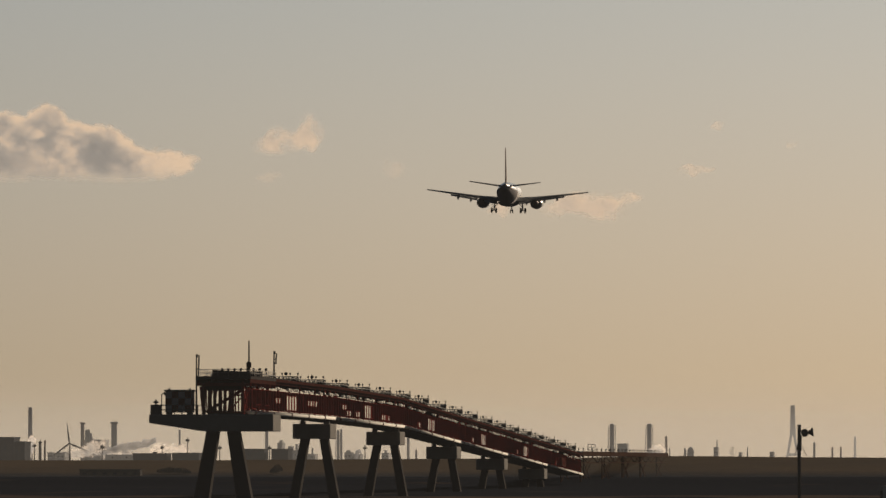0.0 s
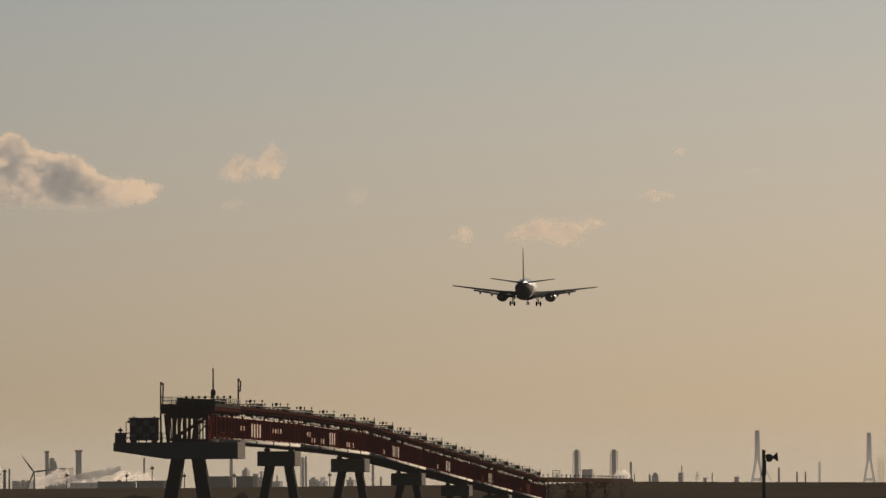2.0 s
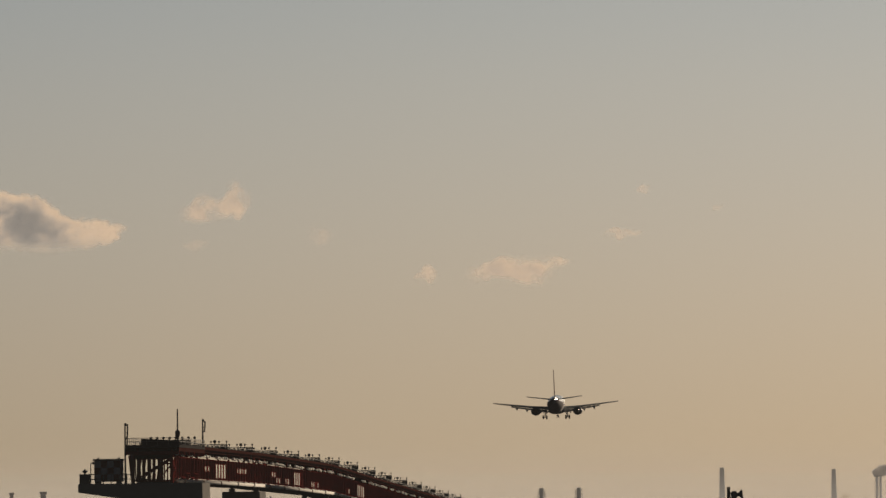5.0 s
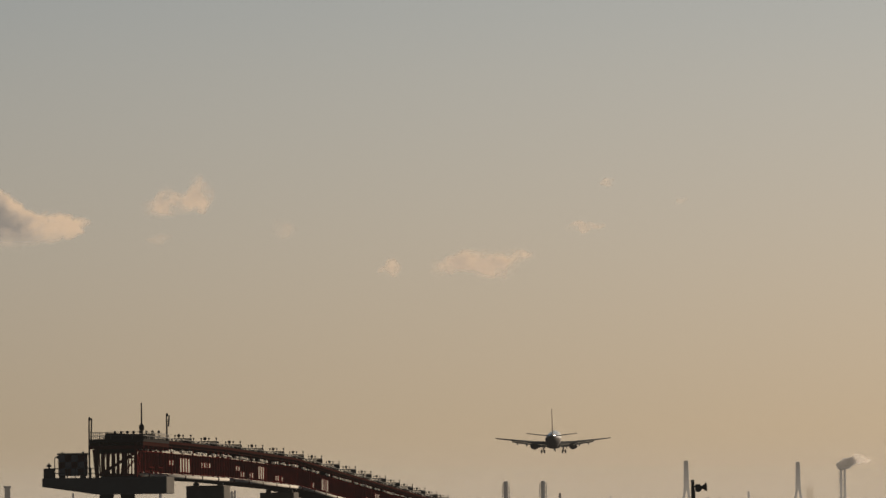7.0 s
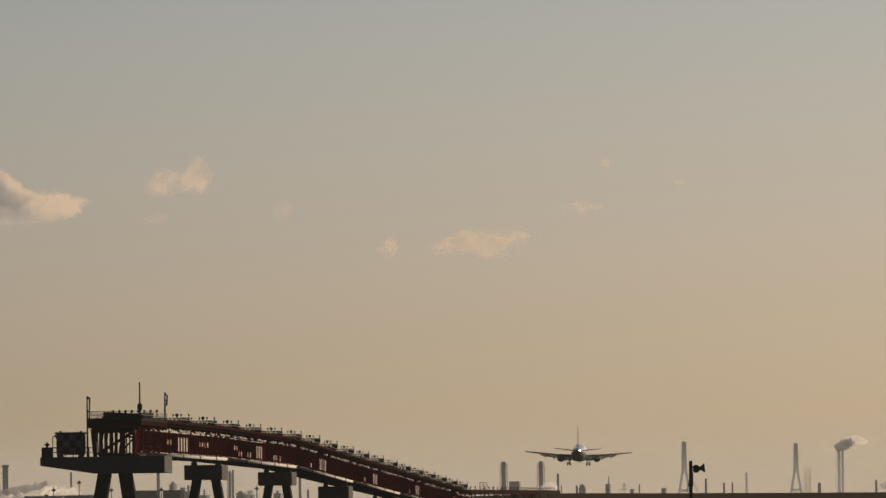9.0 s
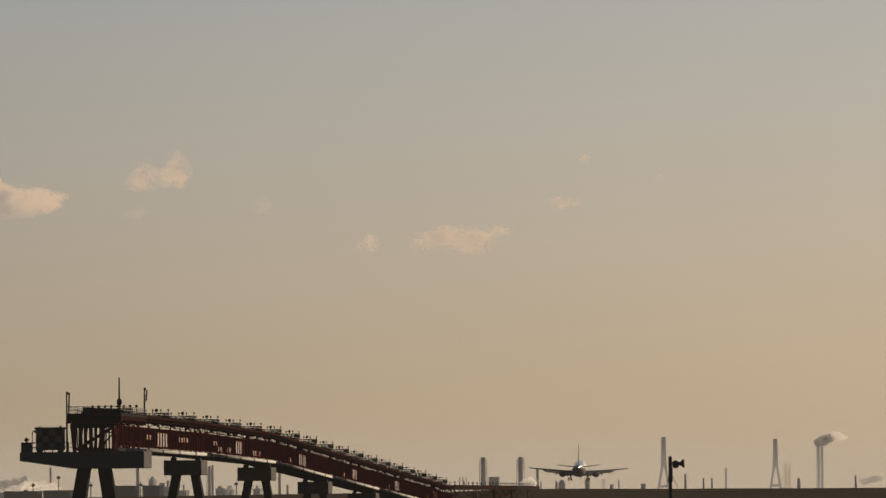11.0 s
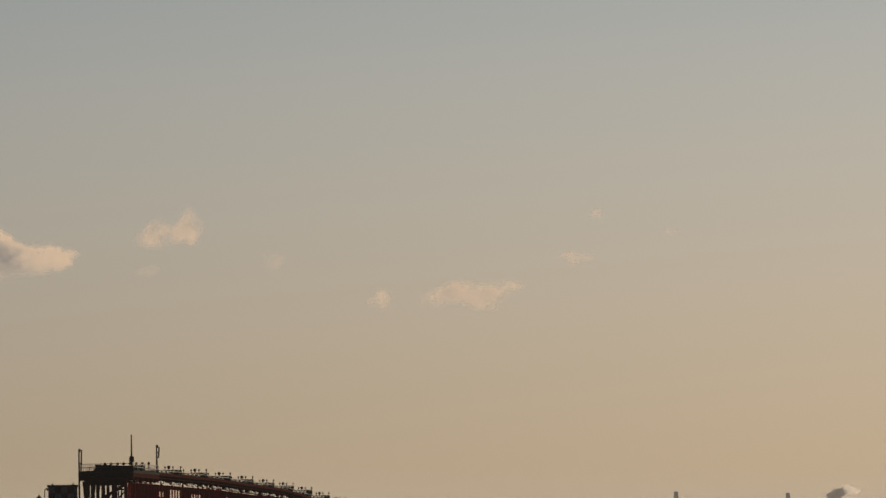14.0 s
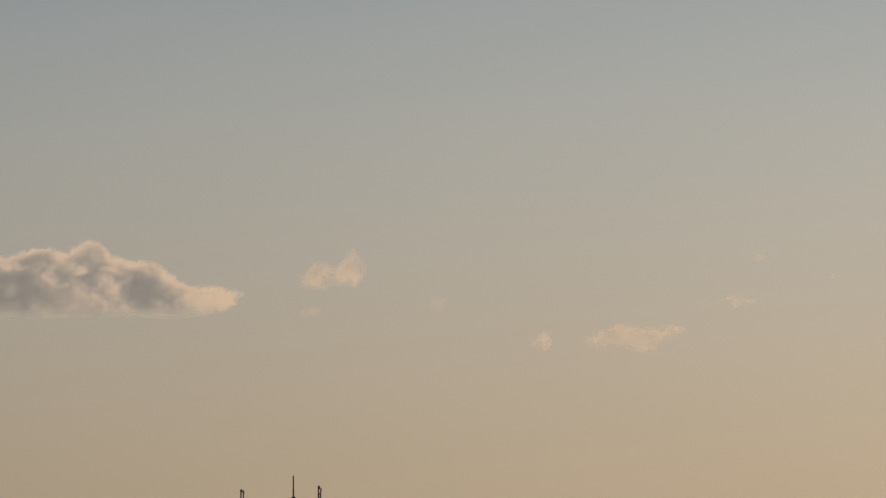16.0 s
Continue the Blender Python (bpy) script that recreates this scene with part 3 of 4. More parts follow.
def make_horn():
    D = 300.0
    x = -10.15
    h = thing("loudspeaker_pole", x, D, 0, "dark pole with a horn loudspeaker near the shore", "loudspeaker")
    part("pole", tube(fresh(), (0, 0, -0.4), (0, 0, 6.58), 0.08, 12), BLACK, h)
    part("cap", lathe(fresh(), [(6.583, 0.09), (6.62, 0.09), (6.65, 0.03)], 12), BLACK, h)
    side = pose(0.08, 0, 6.25, 0, 84, 0)
    part("bracket", beam(fresh(), (0, 0, 6.35), (0.16, 0, 6.33), 0.08), BLACK, h)
    part("driver", lathe(fresh(), [(0.02, 0.08), (0.05, 0.15), (0.12, 0.185), (0.24, 0.18), (0.31, 0.12), (0.34, 0.07)], 16, side), BLACK, h)
    part("bell", lathe(fresh(), [(0.3, 0.075), (0.38, 0.085), (0.45, 0.13), (0.5, 0.18), (0.54, 0.2), (0.57, 0.2), (0.575, 0.17)], 20, side), BLACK, h)
    part("cable", tube(fresh(), (0.1, 0.02, 6.15), (0.09, 0.02, 5.6), 0.02, 6), BLACK, h)
    part("clamp", box(fresh(), -0.11, 0.11, -0.1, 0.1, 5.45, 5.6), BLACK, h)
    for x in (-0.2, 0.34):
        part("stay", tube(fresh(), (math.copysign(0.08, x), 0, 5.75), (x, 0, 5.2), 0.012, 6), BLACK, h)


make_horn()


def make_marker():
    D = 300.0
    m = thing("marker_rail", -20.68 * D / 1000, D, 0, "white marker post with a low brown rail", "fence")
    part("post", box(fresh(), -0.1, 0.1, -0.1, 0.1, -0.3, 3.78), WHITE, m)
    part("cap", box(fresh(), -0.13, 0.13, -0.13, 0.13, 3.783, 3.83), WHITE, m)
    part("back_post", box(fresh(), -0.22, -0.105, -0.05, 0.05, -0.3, 3.6), BLACK, m)
    part("rail", box(fresh(), 0.103, 3.0, -0.04, 0.04, 3.55, 3.72), BROWN, m)


make_marker()

# ---- far skyline: bearings and heights in thousandths of the distance ----
FAR = 4000.0


def at(b, D):
    return b * D / 1000.0


def up(h, D):
    return EYE + h * D / 1000.0


def make_stack(b, w, h, D=FAR, m=None, taper=0.85, cap=False, lattice=False, label="slender grey factory stack on the far shore"):
    m = m or PALE
    x, top, r = at(b, D), up(h, D), at(w, D) / 2
    s = thing("factory_stack", x, D, 5.0, label, "chimney", "factory stacks")
    hh = top - 5.0
    part("shaft", lathe(fresh(), [(-0.5, r), (hh * 0.5, r * (1 + taper) / 2), (hh, r * taper)], 16), m, s)
    if cap:
        part("rim", lathe(fresh(), [(hh, r * 1.25), (hh + 0.06 * hh, r * 1.25)], 16), m, s)
    else:
        part("rim", lathe(fresh(), [(hh + 0.002, r * taper * 0.9), (hh + 0.6, r * taper * 0.9)], 12), m, s)
    if lattice:
        g = r * 1.75
        for sx in (-1, 1):
            for sy in (-1, 1):
                part("lattice_leg", beam(fresh(), (sx * g, sy * g, -0.5), (sx * g * 0.8, sy * g * 0.8, hh - 1), 0.18), BUILDING, s)
        n = 8
        for i in range(n):
            za, zb = hh * i / n, hh * (i + 1) / n - 0.5
            for sy in (-1, 1):
                part("lattice_brace", beam(fresh(), (-g, sy * g * 0.9, za), (g, sy * g * 0.9, zb), 0.12), BUILDING, s)
                part("lattice_ring", beam(fresh(), (-g, sy * g * 0.9, zb), (g, sy * g * 0.9, zb), 0.14), BUILDING, s)
    return s


def make_block(b0, b1, h, D=FAR, m=None, label="low grey industrial building", steps=()):
    m = m or BUILDING
    x0, x1, top = at(b0, D), at(b1, D), up(h, D)
    s = thing("factory_building", (x0 + x1) / 2, D, 5.0, label, "building", "factory buildings")
    w = (x1 - x0) / 2
    part("wall", box(fresh(), -w, w, -8, 8, -0.5, top - 5.0), m, s)
    part("roof", box(fresh(), -w - 0.2, w + 0.2, -8.2, 8.2, top - 4.997, top - 4.6), m, s)
    n = max(2, int(w / 3))
    for i in range(n):
        x = -w + 2 * w * (i + 0.5) / n
        part("window", box(fresh(), x - 0.5, x + 0.5, -8.06, -8.003, (top - 5) * 0.45, (top - 5) * 0.7), GLASS, s)
    for k, (a, c, hz) in enumerate(steps):
        part("rooftop_unit", box(fresh(), -w + 2 * w * a, -w + 2 * w * c, -4, 4, top - 4.597, up(hz, D) - 5.0), m, s)
    return s


def make_floodmast(b, h, D=3000.0, lean=1.0):
    x, top = at(b, D), up(h, D)
    s = thing("floodlight_mast", x, D, 5.0, "tall apron floodlight mast with a round lamp head", "light mast", "floodlight masts")
    hh = top - 5
    part("pole", tube(fresh(), (0, 0, -0.5), (0, 0, hh), 0.28, 8, 0.18), BLACK, s)
    part("lamp_head", lathe(fresh(), [(hh - 1.5, 0.3), (hh - 1.1, 0.95), (hh - 0.5, 0.95), (hh - 0.3, 0.3), (hh + 0.5, 0.15)], 10), BLACK, s)


def make_bridge_tower(b, h, D=4700.0):
    x, top = at(b, D), up(h, D)
    hh = top - 5
    s = thing("bridge_tower", x, D, 5.0, "pale inverted Y tower of a cable-stayed bridge", "bridge tower", "bridge towers")
    k = hh / 38.0
    for sx in (-1, 1):
        part("leg", beam(fresh(), (sx * 4.2 * k, 0, -0.5), (sx * 1.0 * k, 0, hh * 0.47), 1.8 * k, 2.2 * k), PALE, s)
    sh = fresh()
    hull8(sh, [(-2.0 * k, -1.2, hh * 0.46), (2.0 * k, -1.2, hh * 0.46), (2.0 * k, 1.2, hh * 0.46), (-2.0 * k, 1.2, hh * 0.46)],
          [(-1.5 * k, -1.1, hh), (1.5 * k, -1.1, hh), (1.5 * k, 1.1, hh), (-1.5 * k, 1.1, hh)])
    part("shaft", sh, PALE, s)
    part("cross_beam", box(fresh(), -3.9 * k, 3.9 * k, -0.8, 0.8, hh * 0.08, hh * 0.13), PALE, s)


def make_pylon(b, h, D=FAR):
    x, top = at(b, D), up(h, D)
    hh = top - 5
    s = thing("power_pylon", x, D, 5.0, "small lattice power pylon with cross arms", "pylon")
    for sx in (-1, 1):
        part("leg", beam(fresh(), (sx * 0.9, 0, -0.5), (sx * 0.15, 0, hh), 0.22), BUILDING, s)
    for k in (0.55, 0.75, 0.92):
        part("arm", beam(fresh(), (-2.4 * (1.5 - k), 0, hh * k), (2.4 * (1.5 - k), 0, hh * k), 0.2), BUILDING, s)


def make_turbine(b, h, reach, D=3400.0):
    """A wind turbine whose rotor is a part of its own, centred on the hub, that motions() turns."""
    hh, r = up(h, D) - 5, at(reach, D)
    s = thing("wind_turbine", at(b, D), D, 5.0, "grey three-bladed wind turbine turning on the far shore", "wind turbine")
    part("tower", tube(fresh(), (0, 0, -0.5), (0, 0, hh), 0.55, 10, 0.32), BUILDING, s)
    part("nacelle", lathe(fresh(), [(-1.0, 0.35), (-0.8, 0.55), (0.9, 0.5), (1.3, 0.3)], 10, pose(0, 0, hh, -90, 0, 0)), BUILDING, s)
    rotor = part("rotor", lathe(fresh(), [(-0.4, 0.5), (0.1, 0.45), (0.45, 0.15)], 10, pose(0, 0, 0, 90, 0, 0)), BUILDING, s, "three-bladed turning rotor")
    for k in range(3):
        a = radians(97 + 120 * k)
        way, flat = Vector((math.cos(a), 0, math.sin(a))), Vector((-math.sin(a), 0, math.cos(a)))
        blade, rings = fresh(), []
        for d, w, t in ((0.3, 0.5, 0.3), (0.2 * r, 1.0, 0.25), (0.6 * r, 0.65, 0.15), (r, 0.22, 0.06)):
            rings.append([blade.verts.new(way * d + flat * (u * w / 2) + Vector((0, v * t / 2, 0))) for u, v in ((-1, 0), (0, -1), (1, 0), (0, 1))])
        for p, q in zip(rings, rings[1:]):
            for i in range(4):
                blade.faces.new((p[i], p[(i + 1) % 4], q[(i + 1) % 4], q[i]))
        blade.faces.new(rings[0][::-1])
        blade.faces.new(rings[-1])
        bmesh.ops.recalc_face_normals(blade, faces=blade.faces[:])
        part("blade", blade, BUILDING, rotor)
    rotor.matrix_basis = pose(0, -1.6, hh)
    return rotor, hh


def make_gantry(b0, b1, h, D=3800.0):
    w, hh = at(b1 - b0, D) / 2, up(h, D) - 5
    s = thing("steel_gantry", at((b0 + b1) / 2, D), D, 5.0, "small open steel gantry frame on the far shore", "gantry")
    for x in (-w, 0, w):
        part("post", beam(fresh(), (x, 0, -0.5), (x, 0, hh), 0.3), BUILDING, s)
    for k in (0.62, 0.8, 0.98):
        part("cross_bar", beam(fresh(), (-w, -0.2, hh * k), (w, -0.2, hh * k), 0.35), BUILDING, s)


def make_tank(b, w, h, D=3800.0):
    r, hh = at(w, D) / 2, up(h, D) - 5
    s = thing("storage_tank", at(b, D), D, 5.0, "round grey storage tank with a domed roof", "tank")
    part("shell", lathe(fresh(), [(-0.5, r), (hh * 0.62, r)], 24), BUILDING, s)
    part("dome", lathe(fresh(), [(hh * 0.62 + 0.003, r * 1.02), (hh * 0.8, r * 0.85), (hh * 0.93, r * 0.5), (hh, r * 0.12)], 24), BUILDING, s)
    part("stair_tower", beam(fresh(), (-r - 0.8, -0.3, -0.5), (-r - 0.8, -0.3, hh * 0.8), 0.7), BUILDING, s)


turbine_rotor, hub_height = make_turbine(-147.09, 2.63, 3.2)
make_block(-163.38, -155.39, 3.48, 2600, DARKCLAD, label="dark hangar block beyond the grass")
make_block(-155.34, -153.70, 2.79, 2600, DARKCLAD, label="lower dark hangar annexe")
make_stack(-153.30, 0.78 , 8.09, FAR, PALE, 0.8, label="tall pale concrete chimney")
make_stack(-145.10, 0.62, 5.57, FAR, RUST, 0.95, cap=True, label="rust-red factory stack with a wide rim")
make_stack(-140.14, 0.95, 5.66, FAR, BUILDING, 0.95, cap=True, label="thick grey factory stack with a wide rim")
make_stack(-144.31, 0.8, 4.61, 4200, PALE, 1.0, label="pale steel process column beside the stacks")
make_stack(-143.82, 0.45, 4.09, 4200, PALE, 1.0, label="pale steel process column beside the stacks")
make_block(-144.75, -141.21, 3.13, 4250, PALE, label="pale process building among the stacks", steps=((0.1, 0.4, 3.48),))
make_stack(-151.75, 0.5, 2.44, 3300, BUILDING)
make_stack(-151.00, 0.3, 2.96, 3200, RUST)
for b, h in ((-152.64, 2.52), (-151.75, 3.05), (-142.00, 2.35), (-132.63, 2.26), (-128.65, 3.39), (-123.62, 2.18), (-115.85, 2.18), (-100.98, 2.18)):
    make_floodmast(b, h)
make_block(-150.24, -149.45, 1.13, 3500)
make_block(-148.91, -147.58, 1.04, 3500, steps=((0.0, 0.3, 1.39), (0.6, 0.9, 1.31)))
make_block(-141.21, -136.78, 0.78, 3600)
make_block(-136.78, -131.56, 0.96, 2700, DARKCLAD, label="long low grey hangar", steps=((0.55, 0.6, 1.31),))
make_block(-130.68, -126.53, 1.04, 2700, DARKCLAD, label="long low grey hangar")
make_block(-119.47, -116.38, 1.65, 2700, DARKCLAD, label="grey hangar with a flat roof")
make_block(-115.24, -112.59, 1.65, 2700, DARKCLAD, label="grey hangar with a flat roof")
make_stack(-129.89, 0.35, 4.61, 4300, PALE, 0.9)
make_stack(-116.30, 0.55, 4.53, 4300, PALE, 0.9)
make_block(-114.36, -113.65, 2.61, 3600, steps=((0.25, 0.75, 3.13),))
make_block(-113.30, -111.01, 1.48, 3600, PALE, steps=((0.2, 0.5, 2.18), (0.7, 0.85, 2.52)))
make_block(-110.48, -108.54, 0.87, 3700)
make_stack(-105.16, 0.45, 4.53, FAR, PALE, 0.9, lattice=True, label="pale stack in a lattice frame")
make_stack(-104.67, 0.35, 4.70, FAR, PALE, 0.9)
make_stack(-109.16, 0.3, 1.74, FAR, BUILDING)
make_block(-103.97, -102.91, 1.13, 3700, steps=((0.2, 0.7, 1.57),))
make_block(-102.56, -101.51, 0.87, 3700, steps=((0.3, 0.5, 1.57),))
make_block(-98.17, -97.11, 1.04, 3700, PALE, steps=((0.3, 0.6, 1.57),))
make_stack(-94.26, 0.45, 3.48, FAR, PALE, 0.95)
make_stack(-93.03, 0.35, 1.48, FAR, RUST, 0.95)
make_gantry(-66.4, -65.3, 2.5)
make_stack(-62.69, 0.72, 5.48, FAR, PALE, 0.97, lattice=True, label="grey stack inside a lattice tower")
make_stack(-56.93, 0.72, 5.48, FAR, PALE, 0.97, lattice=True, label="grey stack inside a lattice tower")
make_block(-61.73, -60.25, 2.44, 3900, steps=((0.1, 0.4, 2.61), (0.6, 0.9, 2.61)))
make_stack(-54.32, 0.4, 3.57, FAR, RUST, 0.95)
make_stack(-53.79, 0.2, 1.74, FAR, BUILDING)
make_stack(-51.48, 0.25, 1.74, FAR, BUILDING)
make_tank(-50.57, 1.05, 2.09)
make_block(-46.91, -46.30, 1.91, 3800)
make_stack(-46.48, 0.2, 3.05, FAR, BUILDING)
make_pylon(-44.13, 2.09)
make_stack(-41.78, 0.22, 1.83, FAR, BUILDING)
make_block(-43.08, -42.65, 1.13, 3900)
make_block(-38.30, -37.69, 1.22, 3900)
make_bridge_tower(-34.82, 8.44)
make_bridge_tower(-17.64, 8.0)
make_stack(-31.52, 0.38, 2.61, FAR, BUILDING)
make_stack(-28.74, 0.32, 1.91, FAR, RUST)
make_stack(-27.44, 0.3, 1.91, FAR, RUST)
make_stack(-25.27, 0.38, 3.48, 4600, PALE)
make_stack(-14.09, 0.55, 1.74, FAR, BUILDING)
make_stack(-11.02, 0.42, 7.0, 4500.0, PALE, 0.95, lattice=True, label="tall smoking chimney in a lattice frame")
make_stack(-10.46, 0.36, 6.85, 4500.0, PALE, 0.95, label="slim pale flue beside the smoking chimney")
make_stack(-5.36, 0.35, 2.09, FAR, RUST)


# ---- clouds and steam ----
def vapour(name, tint, through_most=0.6, front=(0.9, 0.93, 0.97), core_shade=(0.5, 0.55, 0.64)):
    m = bpy.data.materials.new(name)
    m.use_nodes = True
    tree = m.node_tree
    tree.nodes.clear()
    den = tree.nodes.new("ShaderNodeAttribute")
    den.attribute_name = "vapour"
    dif, tra, clear = tree.nodes.new("ShaderNodeBsdfDiffuse"), tree.nodes.new("ShaderNodeBsdfTranslucent"), tree.nodes.new("ShaderNodeBsdfTransparent")
    dif.inputs[0].default_value, tra.inputs[0].default_value = (*front, 1), (*tint, 1)
    both, out = tree.nodes.new("ShaderNodeMixShader"), tree.nodes.new("ShaderNodeMixShader")
    # thickness carries painted light: pale sunlit rims, darker and bluer shaded core
    thick = tree.nodes.new("ShaderNodeAttribute")
    thick.attribute_name = "thickness"
    link(tree, maths(tree, "MULTIPLY_ADD", thick.outputs["Fac"], -through_most, 0.97), both.inputs[0])
    link(tree, mixed(tree, thick.outputs["Fac"], tint, core_shade), tra.inputs[0])
    link(tree, dif.outputs[0], both.inputs[1])
    link(tree, tra.outputs[0], both.inputs[2])
    link(tree, den.outputs["Fac"], out.inputs[0])
    link(tree, clear.outputs[0], out.inputs[1])
    link(tree, both.outputs[0], out.inputs[2])
    end = tree.nodes.new("ShaderNodeOutputMaterial")
    link(tree, out.outputs[0], end.inputs[0])
    return m


CLOUD = vapour("cloud_vapour", (0.565, 0.51, 0.475), 0.56, (0.85, 0.9, 0.98), (0.45, 0.50, 0.60))
STEAM = vapour("steam_vapour", (0.84, 0.78, 0.75), 0.6)
SMOKE = vapour("smoke_vapour", (0.34, 0.33, 0.35), 0.78, (0.4, 0.4, 0.43), (0.3, 0.32, 0.37))


def make_cloud(name, blobs, D, material, label, grain=1.0, soft=0.55, most=0.9, step=None, seed=0, relief=0.35, core=1.1, base=None, crisp=0.0, warp=5.5, heaps=(), heads_lit=()):
    """A puffy body of vapour. blobs: (bearing, height, half width, half height, weight) in thousandths."""
    k = D / 1000.0
    x0, x1 = min(b[0] - 1.9 * b[2] for b in blobs) * k, max(b[0] + 1.9 * b[2] for b in blobs) * k
    z0, z1 = EYE + min(b[1] - 1.9 * b[3] for b in blobs) * k, EYE + max(b[1] + 1.9 * b[3] for b in blobs) * k
    step = step or max((x1 - x0) / (380 if base else 220), 0.6)
    nx, nz = int((x1 - x0) / step) + 2, int((z1 - z0) / step) + 2
    verts, dens, core_shade, keep = [], [], [], {}
    size = 1.0 / (grain * 14.0)
    for j in range(nz):
        for i in range(nx):
            x, z = x0 + i * step, z0 + j * step
            px, pz = x * size, z * size
            wx = noise.fractal((px * 0.9, seed + 9.1, pz * 0.9), 1.05, 2.1, 4) * warp * grain
            wz = noise.fractal((px * 0.9, seed + 3.7, pz * 0.9), 1.05, 2.1, 4) * warp * grain
            f = 0.0
            for b, h, w, v, q in blobs:
                dx, dz = (x + wx - b * k) / (w * k), (z + wz - EYE - h * k) / (v * k)
                r2 = dx * dx + dz * dz
                if r2 < 2.6:
                    f += q * max(0.0, 1 - r2 / 2.6) ** 2
            f *= 1 + 0.4 * noise.fractal((px * 1.8, seed + 1.3, pz * 1.8), 1.0, 2.2, 5)
            heads = noise.turbulence((px * 1.5, seed + 7.7, pz * 1.7), 5, True) if crisp else 0.4
            f *= 1 + crisp * (heads - 0.4)
            a = min(1.0, max(0.0, (f - 0.18) / soft))
            a = a * a * (3 - 2 * a) * most
            if base:                        # a flat base that thins out downwards
                g = min(1.0, max(0.0, ((z - EYE) / k - base[0] + 0.03 * wz) / (base[1] - base[0])))
                a *= g * g * (3 - 2 * g)
            puff = noise.fractal((px * 0.85, seed + 5.5, pz * 1.1), 1.0, 2.1, 5)
            body = 0.0                      # shade of the core, painted by shifting the blobs away from the sunny upper side
            for b, h, w, v, q in blobs:
                dx, dz = (x + wx - (b - 0.16 * w) * k) / (w * k), (z + wz - EYE - (h - 0.30 * v) * k) / (v * k)
                r2 = dx * dx + dz * dz
                if r2 < 2.0:
                    body += max(0.0, 2.2 * q - 1.3) * max(0.0, 1 - r2 / 2.0) ** 1.5
            if f > 0.12:
                keep[(i, j)] = len(verts)
                verts.append((x - (x0 + x1) / 2, -relief * grain * (4.0 * math.sqrt(max(0.0, f)) + 1.2 * puff), z - z0))
                dens.append(a)
                rim = 0.0                   # painted sunlight: the edge of a nearer heap, and small heads that stand out of the shade
                near = sum(q * max(0.0, 1 - (((x + wx - b * k) / (w * k)) ** 2 + ((z + wz - EYE - h * k) / (v * k)) ** 2) / 2.6) ** 2 for b, h, w, v, q in heaps) * (1 + crisp * (heads - 0.4))
                if near > 0.04:
                    rim = max(0.0, 1 - abs(near - 0.3) / 0.42) * (0.35 + 0.9 * heads)
                for b, h, w, v in heads_lit:
                    dx, dz = (x + 1.5 * wx - b * k) / (w * k), (z + 1.5 * wz - EYE - h * k) / (v * k)
                    rim = max(rim, min(1.0, 1.8 * max(0.0, 1 - dx * dx - dz * dz)) * (0.7 + 0.6 * (heads - 0.4)))
                heap = (1 - 0.8 * min(1.0, rim)) * core * (1.5 * body * (1 + 0.6 * puff) + 0.3 * puff * min(1.0, 2 * body) - 0.1) * (1 - crisp * (heads - 0.4))
                core_shade.append(1 - math.exp(-1.5 * max(0.0, heap)))
    faces = [(keep[i, j], keep[i + 1, j], keep[i + 1, j + 1], keep[i, j + 1]) for (i, j) in keep
             if (i + 1, j) in keep and (i + 1, j + 1) in keep and (i, j + 1) in keep]
    me = bpy.data.meshes.new(name)
    me.from_pydata(verts, [], faces)
    me.materials.append(material)
    attr = me.attributes.new("vapour", "FLOAT", "POINT")
    attr.data.foreach_set("value", dens)
    me.attributes.new("thickness", "FLOAT", "POINT").data.foreach_set("value", core_shade)
    me.polygons.foreach_set("use_smooth", [True] * len(me.polygons))
    ob = new(name, me)
    ob.matrix_basis = pose((x0 + x1) / 2, D, z0)
    return tagged(ob, label, "cloud" if material is CLOUD else "steam", kind="stuff")


make_cloud("cloud", [(-175.8, 49.4, 7.25, 4.35, 1), (-168.7, 49.8, 6.16, 3.99, 1), (-162.4, 50.1, 4.35, 3.48, 1), (-157.1, 50.5, 3.99, 3.34, 1), (-151.0, 51.6, 3.48, 3.34, 1), (-146.4, 49.5, 3.63, 3.05, 1), (-142.0, 48.6, 3.48, 3.05, 1),
                     (-138.0, 46.8, 3.4, 2.6, 0.85), (-133.6, 45.9, 3.6, 2.5, 0.7), (-129.6, 45.8, 2.6, 1.7, 0.62), (-155.3, 45.7, 8.7, 2.47, 0.8), (-167.8, 45.8, 8.7, 2.47, 0.8), (-142.0, 44.7, 6.53, 1.6, 0.7)],
           4850, CLOUD, "grey evening cumulus cloud with sunlit pinkish rims", grain=1.2, most=0.92, seed=2, core=1.0, soft=0.38, relief=0.14, base=(42.4, 46.0), crisp=0.75, warp=3.2,
           heaps=[(-174.0, 46.8, 5.8, 5.08, 1), (-166.9, 47.0, 5.08, 4.79, 1), (-160.2, 46.2, 4.35, 3.77, 1), (-154.9, 45.3, 3.34, 2.9, 1), (-150.9, 44.7, 2.47, 1.89, 0.9)],
           heads_lit=[(-147.3, 49.0, 3.0, 2.6), (-152.5, 50.6, 2.6, 1.4), (-130.5, 46.2, 6.5, 4.0)])
make_cloud("cloud", [(-116.47, 48.74, 2.6, 1.7, 0.8), (-113.39, 50.22, 3.2, 2.0, 0.75), (-109.42, 51.35, 2.2, 2.2, 0.8), (-110.30, 49.17, 2.2, 1.6, 0.6)], 4850, CLOUD, "small ragged pale pink cloud", core=0.25, most=0.85, seed=5, relief=0.12, soft=1.0)
